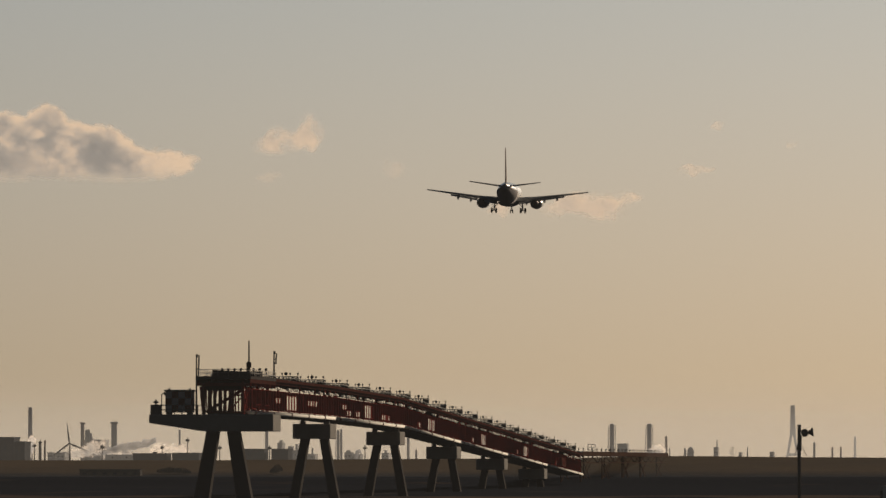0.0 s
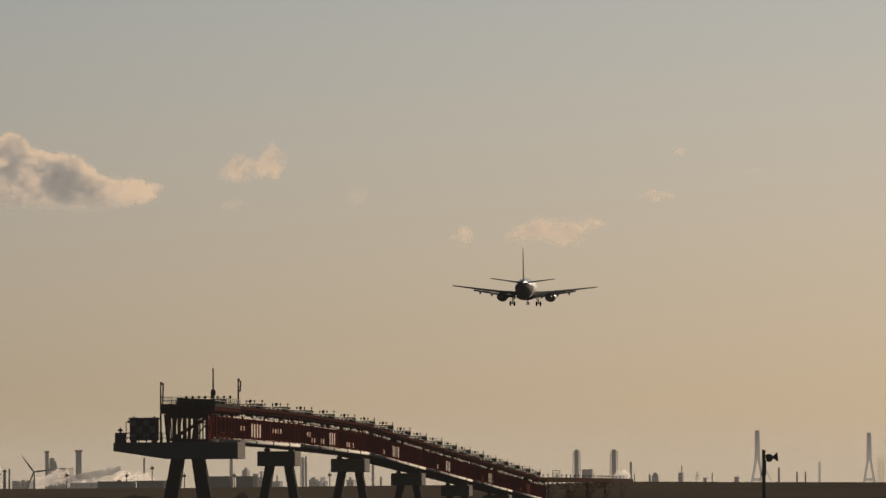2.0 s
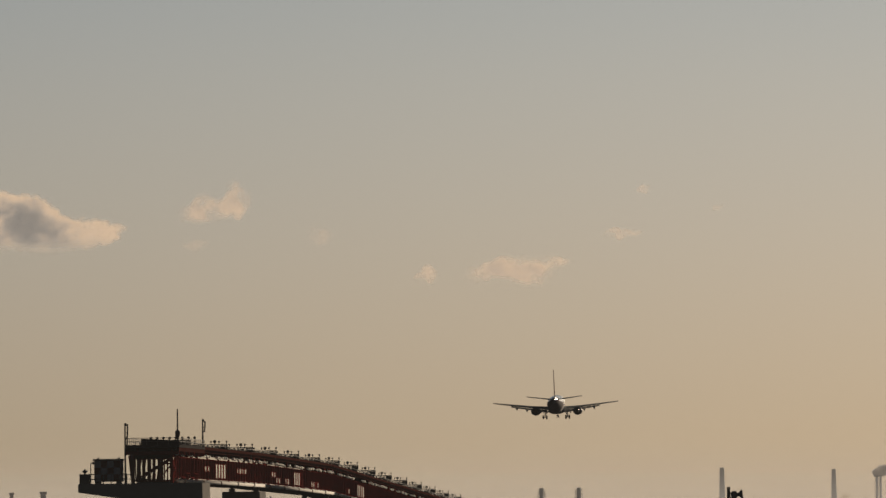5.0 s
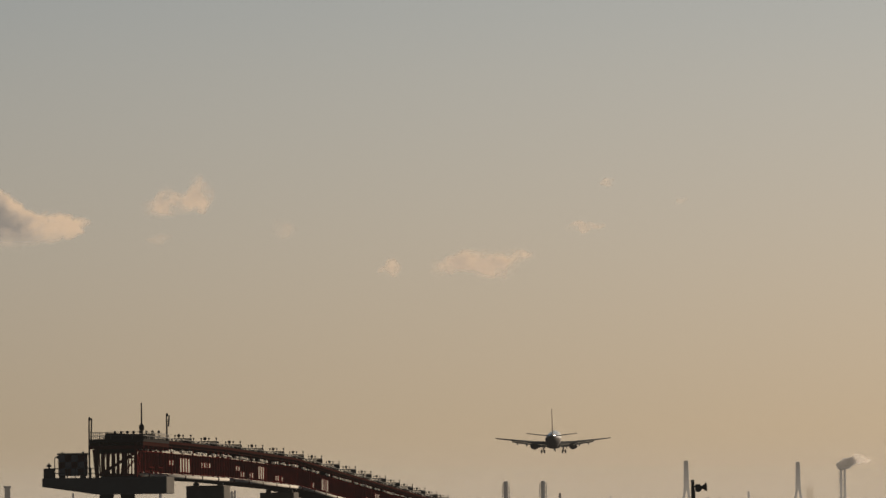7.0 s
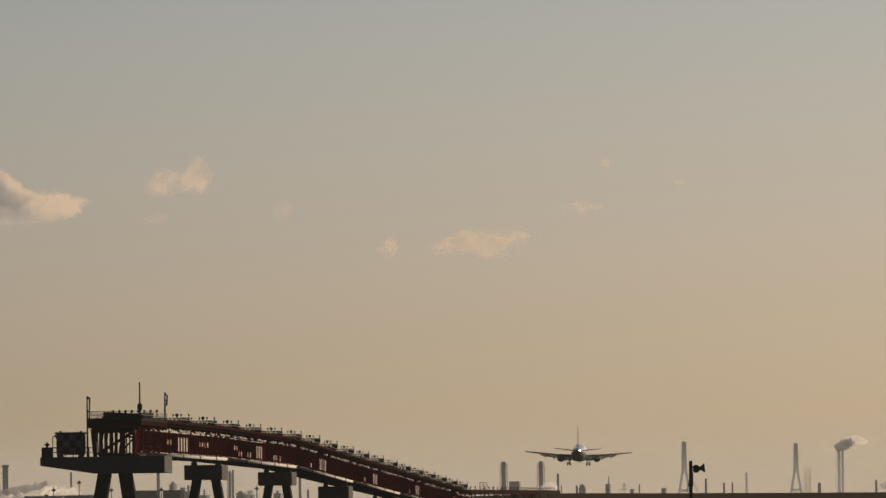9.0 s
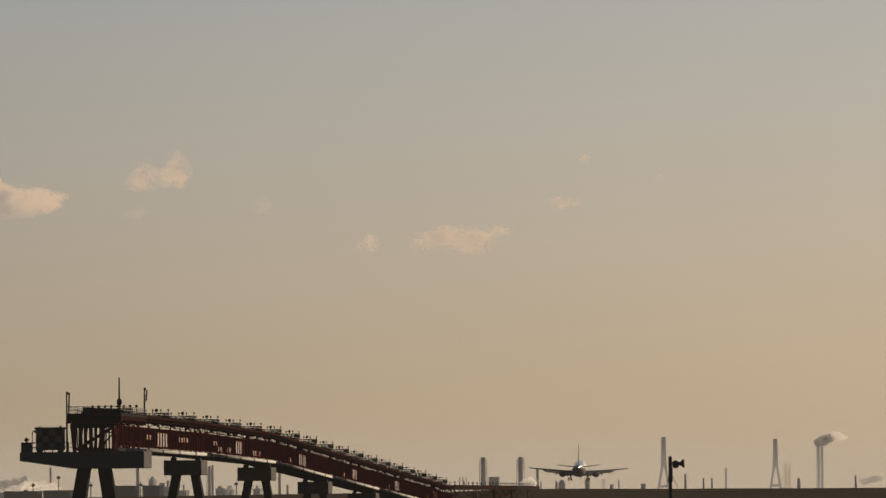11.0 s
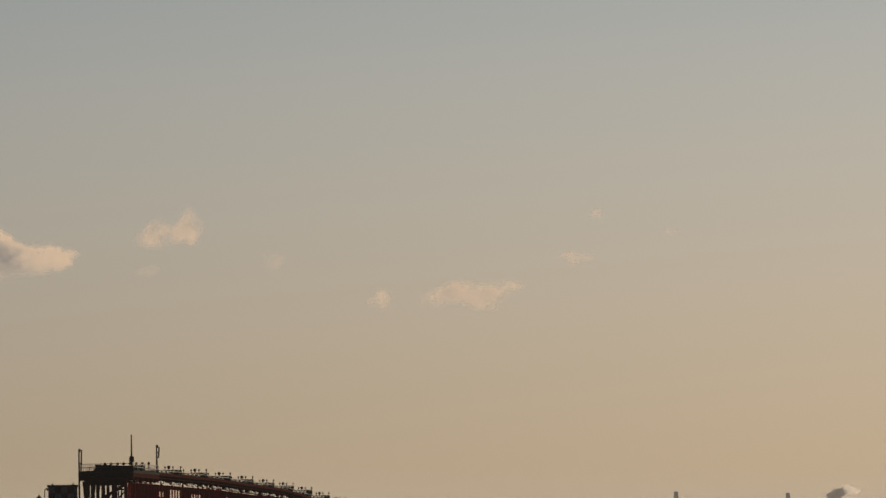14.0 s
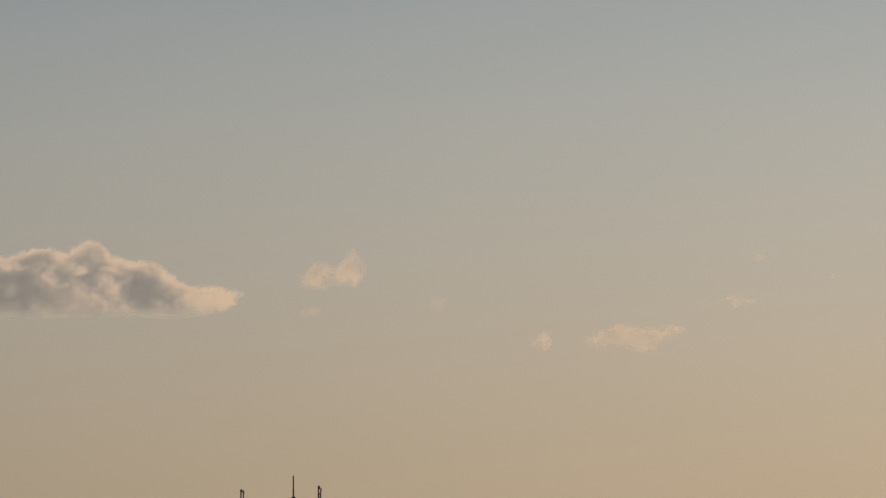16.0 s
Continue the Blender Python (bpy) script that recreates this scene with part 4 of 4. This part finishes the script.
make_cloud("cloud", [(-70.82, 39.08, 3.2, 1.6, 0.8), (-66.89, 39.43, 4.0, 1.9, 1.0), (-62.52, 39.43, 3.5, 1.7, 0.8), (-59.03, 40.30, 2.4, 1.0, 0.5)], 4850, CLOUD, "small flat pale pink cloud", core=0.15, most=0.92, seed=8, relief=0.12, soft=1.0)
make_cloud("cloud", [(-79.92, 38.90, 1.5, 1.5, 0.8)], 4850, CLOUD, "tiny pale pink cloud wisp", core=0.1, most=0.75, seed=11, relief=0.12, soft=0.7, grain=0.7)
make_cloud("cloud", [(-50.57, 44.73, 1.8, 0.7, 0.8), (-47.69, 45.00, 1.2, 0.6, 0.6)], 4850, CLOUD, "tiny pale pink cloud wisp", core=0.1, most=0.55, seed=14, relief=0.12, soft=0.7, grain=0.6)
make_cloud("cloud", [(-46.30, 51.44, 1.3, 1.0, 0.7)], 4850, CLOUD, "tiny pale pink cloud wisp", core=0.1, most=0.5, seed=17, relief=0.12, soft=0.7, grain=0.6)
make_cloud("cloud", [(-96.50, 45.08, 1.6, 1.6, 0.7)], 4850, CLOUD, "tiny pale pink cloud wisp", core=0.1, most=0.28, seed=19, relief=0.12, soft=0.7, grain=0.7)
make_cloud("cloud", [(-115.77, 44.13, 1.8, 0.9, 0.7)], 4850, CLOUD, "tiny pale pink cloud wisp", core=0.1, most=0.28, seed=23, relief=0.12, soft=0.7, grain=0.7)
make_cloud("cloud", [(-34.82, 48.39, 1.2, 0.7, 0.7)], 4850, CLOUD, "tiny pale pink cloud wisp", core=0.1, most=0.3, seed=29, relief=0.12, soft=0.7, grain=0.6)
make_cloud("steam_plume", [(-148.2, 0.7, 1.6, 0.6, 0.8), (-145.6, 1.1, 1.6, 0.8, 1), (-143.6, 1.9, 1.2, 1.2, 0.9), (-141.8, 2.6, 0.7, 0.9, 0.6), (-140.6, 0.9, 2.0, 0.7, 1), (-137.0, 0.7, 2.2, 0.5, 0.8), (-133.6, 1.9, 1.3, 1.2, 0.6), (-131.0, 1.4, 1.6, 1.3, 0.7), (-129.2, 1.3, 1.1, 1.0, 0.7)],
           3950, STEAM, "white steam drifting between factory stacks", core=0.5, grain=0.24, seed=31, crisp=0.9, soft=0.5, relief=0.2, most=0.66, step=0.3)
make_cloud("smoke_plume", [(-141.6, 1.2, 0.9, 0.35, 1), (-140.3, 1.6, 1.0, 0.5, 1), (-138.6, 2.0, 1.2, 0.65, 1), (-136.9, 2.3, 1.0, 0.65, 1), (-135.2, 2.6, 0.8, 0.55, 1), (-134.1, 3.0, 0.7, 0.45, 1), (-137.6, 1.0, 1.6, 0.35, 0.7)],
           3900, SMOKE, "dark grey smoke drifting over the factory", grain=0.2, seed=37, crisp=0.9, soft=0.4, relief=0.2, most=0.8, core=1.8, step=0.25)
make_cloud("steam_plume", [(-153.97, 0.61, 0.6, 1.0, 1), (-153.61, 1.48, 0.65, 1.1, 1), (-152.99, 2.70, 0.6, 1.1, 0.9)], 3900, STEAM, "thin white steam jet beside the chimney", grain=0.12, seed=41, crisp=0.8, soft=0.32, relief=0.2, most=0.95, step=0.2)
make_cloud("smoke_plume", [(-102.3, 0.4, 0.28, 0.5, 1), (-102.35, 1.0, 0.3, 0.4, 1), (-102.05, 1.45, 0.4, 0.3, 0.9), (-101.75, 1.1, 0.25, 0.3, 0.7)], 3650, SMOKE, "small dark curl of smoke over the far shore", grain=0.1, seed=61, most=0.9, core=1.8, step=0.12)
make_cloud("steam_plume", [(-56.67, 1.22, 0.9, 0.5, 1), (-55.71, 1.74, 0.9, 0.7, 0.9), (-54.93, 1.48, 0.6, 0.9, 0.6)], 3900, STEAM, "small white steam puff behind the trestle", grain=0.18, seed=43, crisp=0.8, soft=0.32, relief=0.2, most=0.65, step=0.2)
make_cloud("smoke_plume", [(-10.9, 7.3, 0.75, 0.6, 1), (-10.2, 7.7, 0.9, 0.75, 1), (-9.4, 8.0, 0.8, 0.6, 0.9)], 4425, SMOKE, "dark puff of smoke leaving the chimney", grain=0.16, seed=47, crisp=0.8, soft=0.32, relief=0.2, most=0.85, core=1.8, step=0.2)
make_cloud("steam_plume", [(-8.9, 8.3, 0.8, 0.75, 0.9), (-8.0, 8.4, 0.9, 0.8, 0.8), (-7.0, 8.1, 0.9, 0.5, 0.6)], 4430, STEAM, "thin pale smoke trail beside the chimney", grain=0.18, seed=53, crisp=0.8, soft=0.6, relief=0.2, most=0.5, core=0.3, step=0.25)
make_cloud("steam_plume", [(-4.23, 1.22, 0.8, 0.5, 0.8), (-3.20, 1.48, 1.0, 0.6, 0.9), (-2.16, 1.65, 1.0, 0.6, 0.8)], 4000, SMOKE, "faint grey smoke low over the shore", grain=0.2, seed=59, most=0.6, step=0.2)


# ---- haze: thin sunlit sheets added over foreshore, airfield and far shore ----
# upright translucent sheet that pales what lies behind it, as distance haze would
def make_haze_sheet(y, z1, thickest, half, z0=5.2):
    m = bpy.data.materials.new("haze_sheet")
    m.use_nodes = True
    tree = m.node_tree
    tree.nodes.clear()
    co = tree.nodes.new("ShaderNodeTexCoord").outputs["Object"]
    sep = tree.nodes.new("ShaderNodeSeparateXYZ")
    link(tree, co, sep.inputs[0])
    n = tree.nodes.new("ShaderNodeTexNoise")
    link(tree, co, n.inputs["Vector"])
    n.inputs["Scale"].default_value = 0.01
    thin = tree.nodes.new("ShaderNodeMapRange")
    thin.interpolation_type = "SMOOTHERSTEP"
    link(tree, sep.outputs[2], thin.inputs[0])
    for i, v in ((1, 0.0), (2, z1), (3, thickest), (4, 0.0)):
        thin.inputs[i].default_value = v
    fac = maths(tree, "MULTIPLY", thin.outputs[0], maths(tree, "MULTIPLY_ADD", n.outputs[0], 0.2, 0.9))
    tra, clear, out = tree.nodes.new("ShaderNodeBsdfTranslucent"), tree.nodes.new("ShaderNodeBsdfTransparent"), tree.nodes.new("ShaderNodeMixShader")
    tra.inputs[0].default_value = (0.43, 0.455, 0.50, 1)
    link(tree, fac, out.inputs[0])
    link(tree, clear.outputs[0], out.inputs[1])
    link(tree, tra.outputs[0], out.inputs[2])
    end = tree.nodes.new("ShaderNodeOutputMaterial")
    link(tree, out.outputs[0], end.inputs[0])
    bm = fresh()
    cols = 40
    row = [[bm.verts.new((-half + 2 * half * i / cols, 0.00008 * (half * (2 * i / cols - 1)) ** 2, z)) for i in range(cols + 1)] for z in (-1.0, z1 * 0.3, z1)]
    for a, b in zip(row, row[1:]):
        for i in range(cols):
            bm.faces.new((a[i], a[i + 1], b[i + 1], b[i])).smooth = True
    ob = part("mist", bm, m)
    ob.matrix_basis = pose(0, y, z0)
    tagged(ob, "thin upright translucent sheet standing in for haze over the flat land", "mist", kind="stuff")


# the nearest two are added to lift the darks of pier and bank
make_haze_sheet(280, 52, 0.021, 160, 0.9)
make_haze_sheet(1560, 60, 0.02, 600, 1.9)
make_haze_sheet(2500, 40, 0.055, 900)
make_haze_sheet(3450, 55, 0.12, 1100)
make_haze_sheet(4450, 70, 0.36, 1300)


# ---- airliner ----
def section(bm, stations, n=28):
    """A fuselage-like skin along y: (y, half width, half height, centre z)."""
    loops = []
    for y, w, h, cz in stations:
        loops.append([bm.verts.new((w * math.cos(2 * math.pi * i / n), y, cz + h * math.sin(2 * math.pi * i / n))) for i in range(n)])
    for a, b in zip(loops, loops[1:]):
        for i in range(n):
            bm.faces.new((a[i], b[i], b[(i + 1) % n], a[(i + 1) % n])).smooth = True
    bm.faces.new(loops[0])
    bm.faces.new(loops[-1][::-1])
    bmesh.ops.recalc_face_normals(bm, faces=bm.faces[:])
    return bm


def foil(bm, sections, upright=False, set_angle=0.0):
    """A wing through sections of (span, leading edge y, chord, height, thickness)."""
    prof = [(0, 0), (0.05, 0.35), (0.25, 0.55), (0.6, 0.36), (1, 0.03), (1, -0.03), (0.6, -0.25), (0.25, -0.45), (0.05, -0.3)]
    loops = []
    for s, le, c, z, t in sections:
        loops.append([bm.verts.new((q * t, le - p * c, s) if upright else (s, le - p * c, z + q * t - set_angle * (p - 0.4) * c)) for p, q in prof])
    n = len(prof)
    for a, b in zip(loops, loops[1:]):
        for i in range(n):
            bm.faces.new((a[i], a[(i + 1) % n], b[(i + 1) % n], b[i])).smooth = True
    bm.faces.new(loops[0])
    bm.faces.new(loops[-1])
    bmesh.ops.recalc_face_normals(bm, faces=bm.faces[:])
    return bm


def make_airliner():
    a = thing("airliner", 0, 0, 0, "white twin-engine airliner landing with gear and flaps down", "airplane")
    part("fuselage", section(fresh(), [(15.3, 0.05, 0.05, -0.5), (15.0, 0.5, 0.45, -0.45), (14.2, 1.05, 0.95, -0.3), (12.8, 1.6, 1.6, -0.1), (11.0, 1.86, 1.95, 0), (4, 1.88, 2.0, 0), (-4, 1.88, 2.0, 0), (-7, 1.85, 1.9, 0.1),
                                      (-10, 1.5, 1.55, 0.45), (-13, 0.95, 1.05, 0.85), (-15, 0.45, 0.6, 1.1), (-15.8, 0.2, 0.3, 1.2)]), HULL, a)
    part("belly_fairing", section(fresh(), [(5, 0.2, 0.2, -1.5), (3.5, 1.6, 0.6, -1.55), (0, 1.9, 0.75, -1.6), (-3.5, 1.6, 0.6, -1.55), (-5.2, 0.2, 0.2, -1.4)], 20), WINGGREY, a)
    stripe = section(fresh(), [(14.0, 1.10, 0.25, -0.45), (12.0, 1.80, 0.3, -0.25), (4, 1.9, 0.28, -0.2), (-6, 1.9, 0.28, -0.1), (-10, 1.53, 0.25, 0.35), (-13.5, 0.9, 0.2, 0.85)], 20)
    part("stripe", stripe, BLUE, a, "dark blue stripe round the fuselage")
    # thin grey shell over the lower tail: the underside's shade put into colour
    rear = [(-5, 1.9, 2.0, 0.02), (-7, 1.87, 1.92, 0.1), (-10, 1.52, 1.57, 0.45), (-13, 0.97, 1.07, 0.85), (-15, 0.47, 0.62, 1.1), (-15.75, 0.22, 0.33, 1.2)]
    shell = section(fresh(), rear)
    ys, zs = [-q[0] for q in rear], [q[3] for q in rear]
    bmesh.ops.delete(shell, geom=[f for f in shell.faces if f.calc_center_median().z > np.interp(-f.calc_center_median().y, ys, zs) + 0.35], context="FACES")
    bmesh.ops.solidify(shell, geom=shell.faces[:], thickness=0.015)
    part("rear_belly", shell, BELLYSHADE, a, "grey shell that darkens the shaded rear belly")
    part("exhaust_cone", section(fresh(), [(-15.7, 0.19, 0.24, 1.2), (-16.1, 0.12, 0.14, 1.22)], 12), METAL, a)
    for s in (-1, 1):
        w = part("wing", foil(fresh(), [(s * 1.2, 4.2, 7.2, -1.15, 0.9), (s * 4.9, 2.0, 4.9, -0.75, 0.55), (s * 14.45, -3.4, 1.7, 0.45, 0.2)], set_angle=0.05), WINGGREY, a)
        part("inner_flap", foil(fresh(), [(s * 1.9, -2.5, 1.5, -1.6, 0.2), (s * 4.2, -2.4, 1.4, -1.3, 0.18)], set_angle=0.34), WINGGREY, w)
        part("outer_flap", foil(fresh(), [(s * 5.5, -2.7, 1.25, -1.08, 0.16), (s * 10.2, -3.9, 0.9, -0.38, 0.12)], set_angle=0.3), WINGGREY, w)
        for x, z in ((3.4, -1.45), (6.6, -1.05), (8.9, -0.68)):
            part("flap_fairing", lathe(fresh(), [(-1.7, 0.05), (-0.9, 0.2), (0.4, 0.2), (1.2, 0.05)], 8, pose(s * x, -2.9 - 0.2 * (x - 4), z - 0.1, -90 + 14, 0, 0)), WINGGREY, w)
        e = fresh()
        section(e, [(5.6, 0.82, 0.72, 0), (5.4, 1.0, 0.88, 0), (4.2, 1.14, 0.98, 0), (2.2, 1.08, 0.94, 0.02), (1.2, 0.8, 0.76, 0.05)], 22)
        bmesh.ops.translate(e, verts=e.verts[:], vec=(s * 4.83, 0, -1.68))
        e = part("engine", e, NACELLE, a, "dark grey engine nacelle under the wing")
        x = fresh()
        section(x, [(1.25, 0.5, 0.5, 0), (0.5, 0.42, 0.42, 0.03), (0.1, 0.36, 0.36, 0.04)], 18)
        bmesh.ops.translate(x, verts=x.verts[:], vec=(s * 4.83, 0, -1.63))
        part("exhaust", x, METAL, e)
        p = fresh()
        hull8(p, [(s * 4.83 - 0.16, 0.6, -1.2), (s * 4.83 + 0.16, 0.6, -1.2), (s * 4.83 + 0.1, 4.4, -0.75), (s * 4.83 - 0.1, 4.4, -0.75)],
              [(s * 4.83 - 0.16, 0.2, -0.65), (s * 4.83 + 0.16, 0.2, -0.65), (s * 4.83 + 0.1, 3.0, -0.5), (s * 4.83 - 0.1, 3.0, -0.5)])
        part("pylon", p, WINGGREY, e)
        part("tailplane", foil(fresh(), [(s * 0.3, -11.3, 3.4, 1.2, 0.34), (s * 6.35, -14.3, 1.3, 2.0, 0.16)]), WINGGREY, a)
        g = part("main_gear", tube(fresh(), (s * 2.45, -0.6, -1.3), (s * 2.62, -0.6, -3.0), 0.13, 10), METAL, a)
        part("drag_brace", tube(fresh(), (s * 1.7, -0.6, -1.5), (s * 2.6, -0.6, -2.5), 0.08, 8), METAL, g)
        part("gear_door", box(fresh(), s * 2.95 - 0.03, s * 2.95 + 0.03, -1.1, -0.1, -2.3, -1.35), HULL, g)
        part("axle", tube(fresh(), (s * 2.62 - 0.42, -0.6, -3.0), (s * 2.62 + 0.42, -0.6, -3.0), 0.09, 8), METAL, g)
        for dx in (-0.4, 0.4):
            part("wheel", lathe(fresh(), [(-0.17, 0.36), (-0.12, 0.49), (0.12, 0.49), (0.17, 0.36)], 18, pose(s * 2.62 + dx, -0.6, -3.0, 0, 90, 0)), TYRE, g)
    fin = foil(fresh(), [(1.4, -8.6, 6.2, 0, 0.34), (2.3, -10.2, 4.7, 0, 0.28), (8.1, -14.6, 2.0, 0, 0.14)], True)
    fin = part("tail_fin", fin, FIN, a, "pale vertical tail fin")
    n = part("nose_gear", tube(fresh(), (0, 11.2, -1.5), (0, 11.2, -3.05), 0.1, 10), METAL, a)
    for dx in (-0.2, 0.2):
        part("wheel", lathe(fresh(), [(-0.09, 0.25), (-0.06, 0.34), (0.06, 0.34), (0.09, 0.25)], 16, pose(dx, 11.2, -3.1, 0, 90, 0)), TYRE, n)
    for s in (-1, 1):
        part("gear_door", box(fresh(), s * 0.4 - 0.02, s * 0.4 + 0.02, 10.6, 12.2, -2.4, -1.75), HULL, n)
    return a


plane = make_airliner()


def motions():
    """The landing: down the glide slope, flare, touchdown at thirteen seconds, roll-out; and the turning wind turbine."""
    walk(plane, [(t, pose(x + 0.3, y, z, pitch - 1.3, bank + 0.5, 1.7)) for t, x, y, z, pitch, bank in (
        (0.0, -91.9, 1165, 53.0, 3.2, 0.6), (1.0, -91.75, 1231, 48.8, 3.2, 1.4), (1.5, -91.75, 1264.5, 46.6, 3.2, 1.6), (2.0, -91.7, 1298, 44.65, 3.2, 0.4), (3.0, -91.15, 1364, 40.8, 3.2, -0.8), (4.0, -90.7, 1430, 36.9, 3.2, -1.2),
        (5.3, -90.4, 1516, 31.6, 3.3, -0.9), (6.5, -90.35, 1596, 27.0, 3.4, -0.6), (7.2, -90.15, 1642, 23.6, 4.1, 0.2), (8.0, -90.0, 1695, 20.45, 4.8, 0.7), (9.2, -90.3, 1775, 16.5, 4.8, 0.7), (10.5, -90.75, 1861, 13.15, 4.8, 0.7),
        (11.5, -91.1, 1927, 10.65, 4.9, 0.2), (12.0, -91.1, 1960, 9.2, 5.0, -0.4), (12.5, -91.4, 1992, 8.3, 5.0, -2.0), (13.0, -91.8, 2023, 7.85, 5.0, -1.9), (13.6, -91.9, 2058, 7.65, 3.6, -0.5), (14.5, -92.0, 2107, 7.58, 1.3, -0.5), (16.0, -92.0, 2180, 7.58, 1.3, -0.5))])

    # the wind turbine turns once in under five seconds
    walk(turbine_rotor, [(0.5 * i, pose(0, -1.6, hub_height, 0, -37.5 * i, 0)) for i in range(33)])


motions()
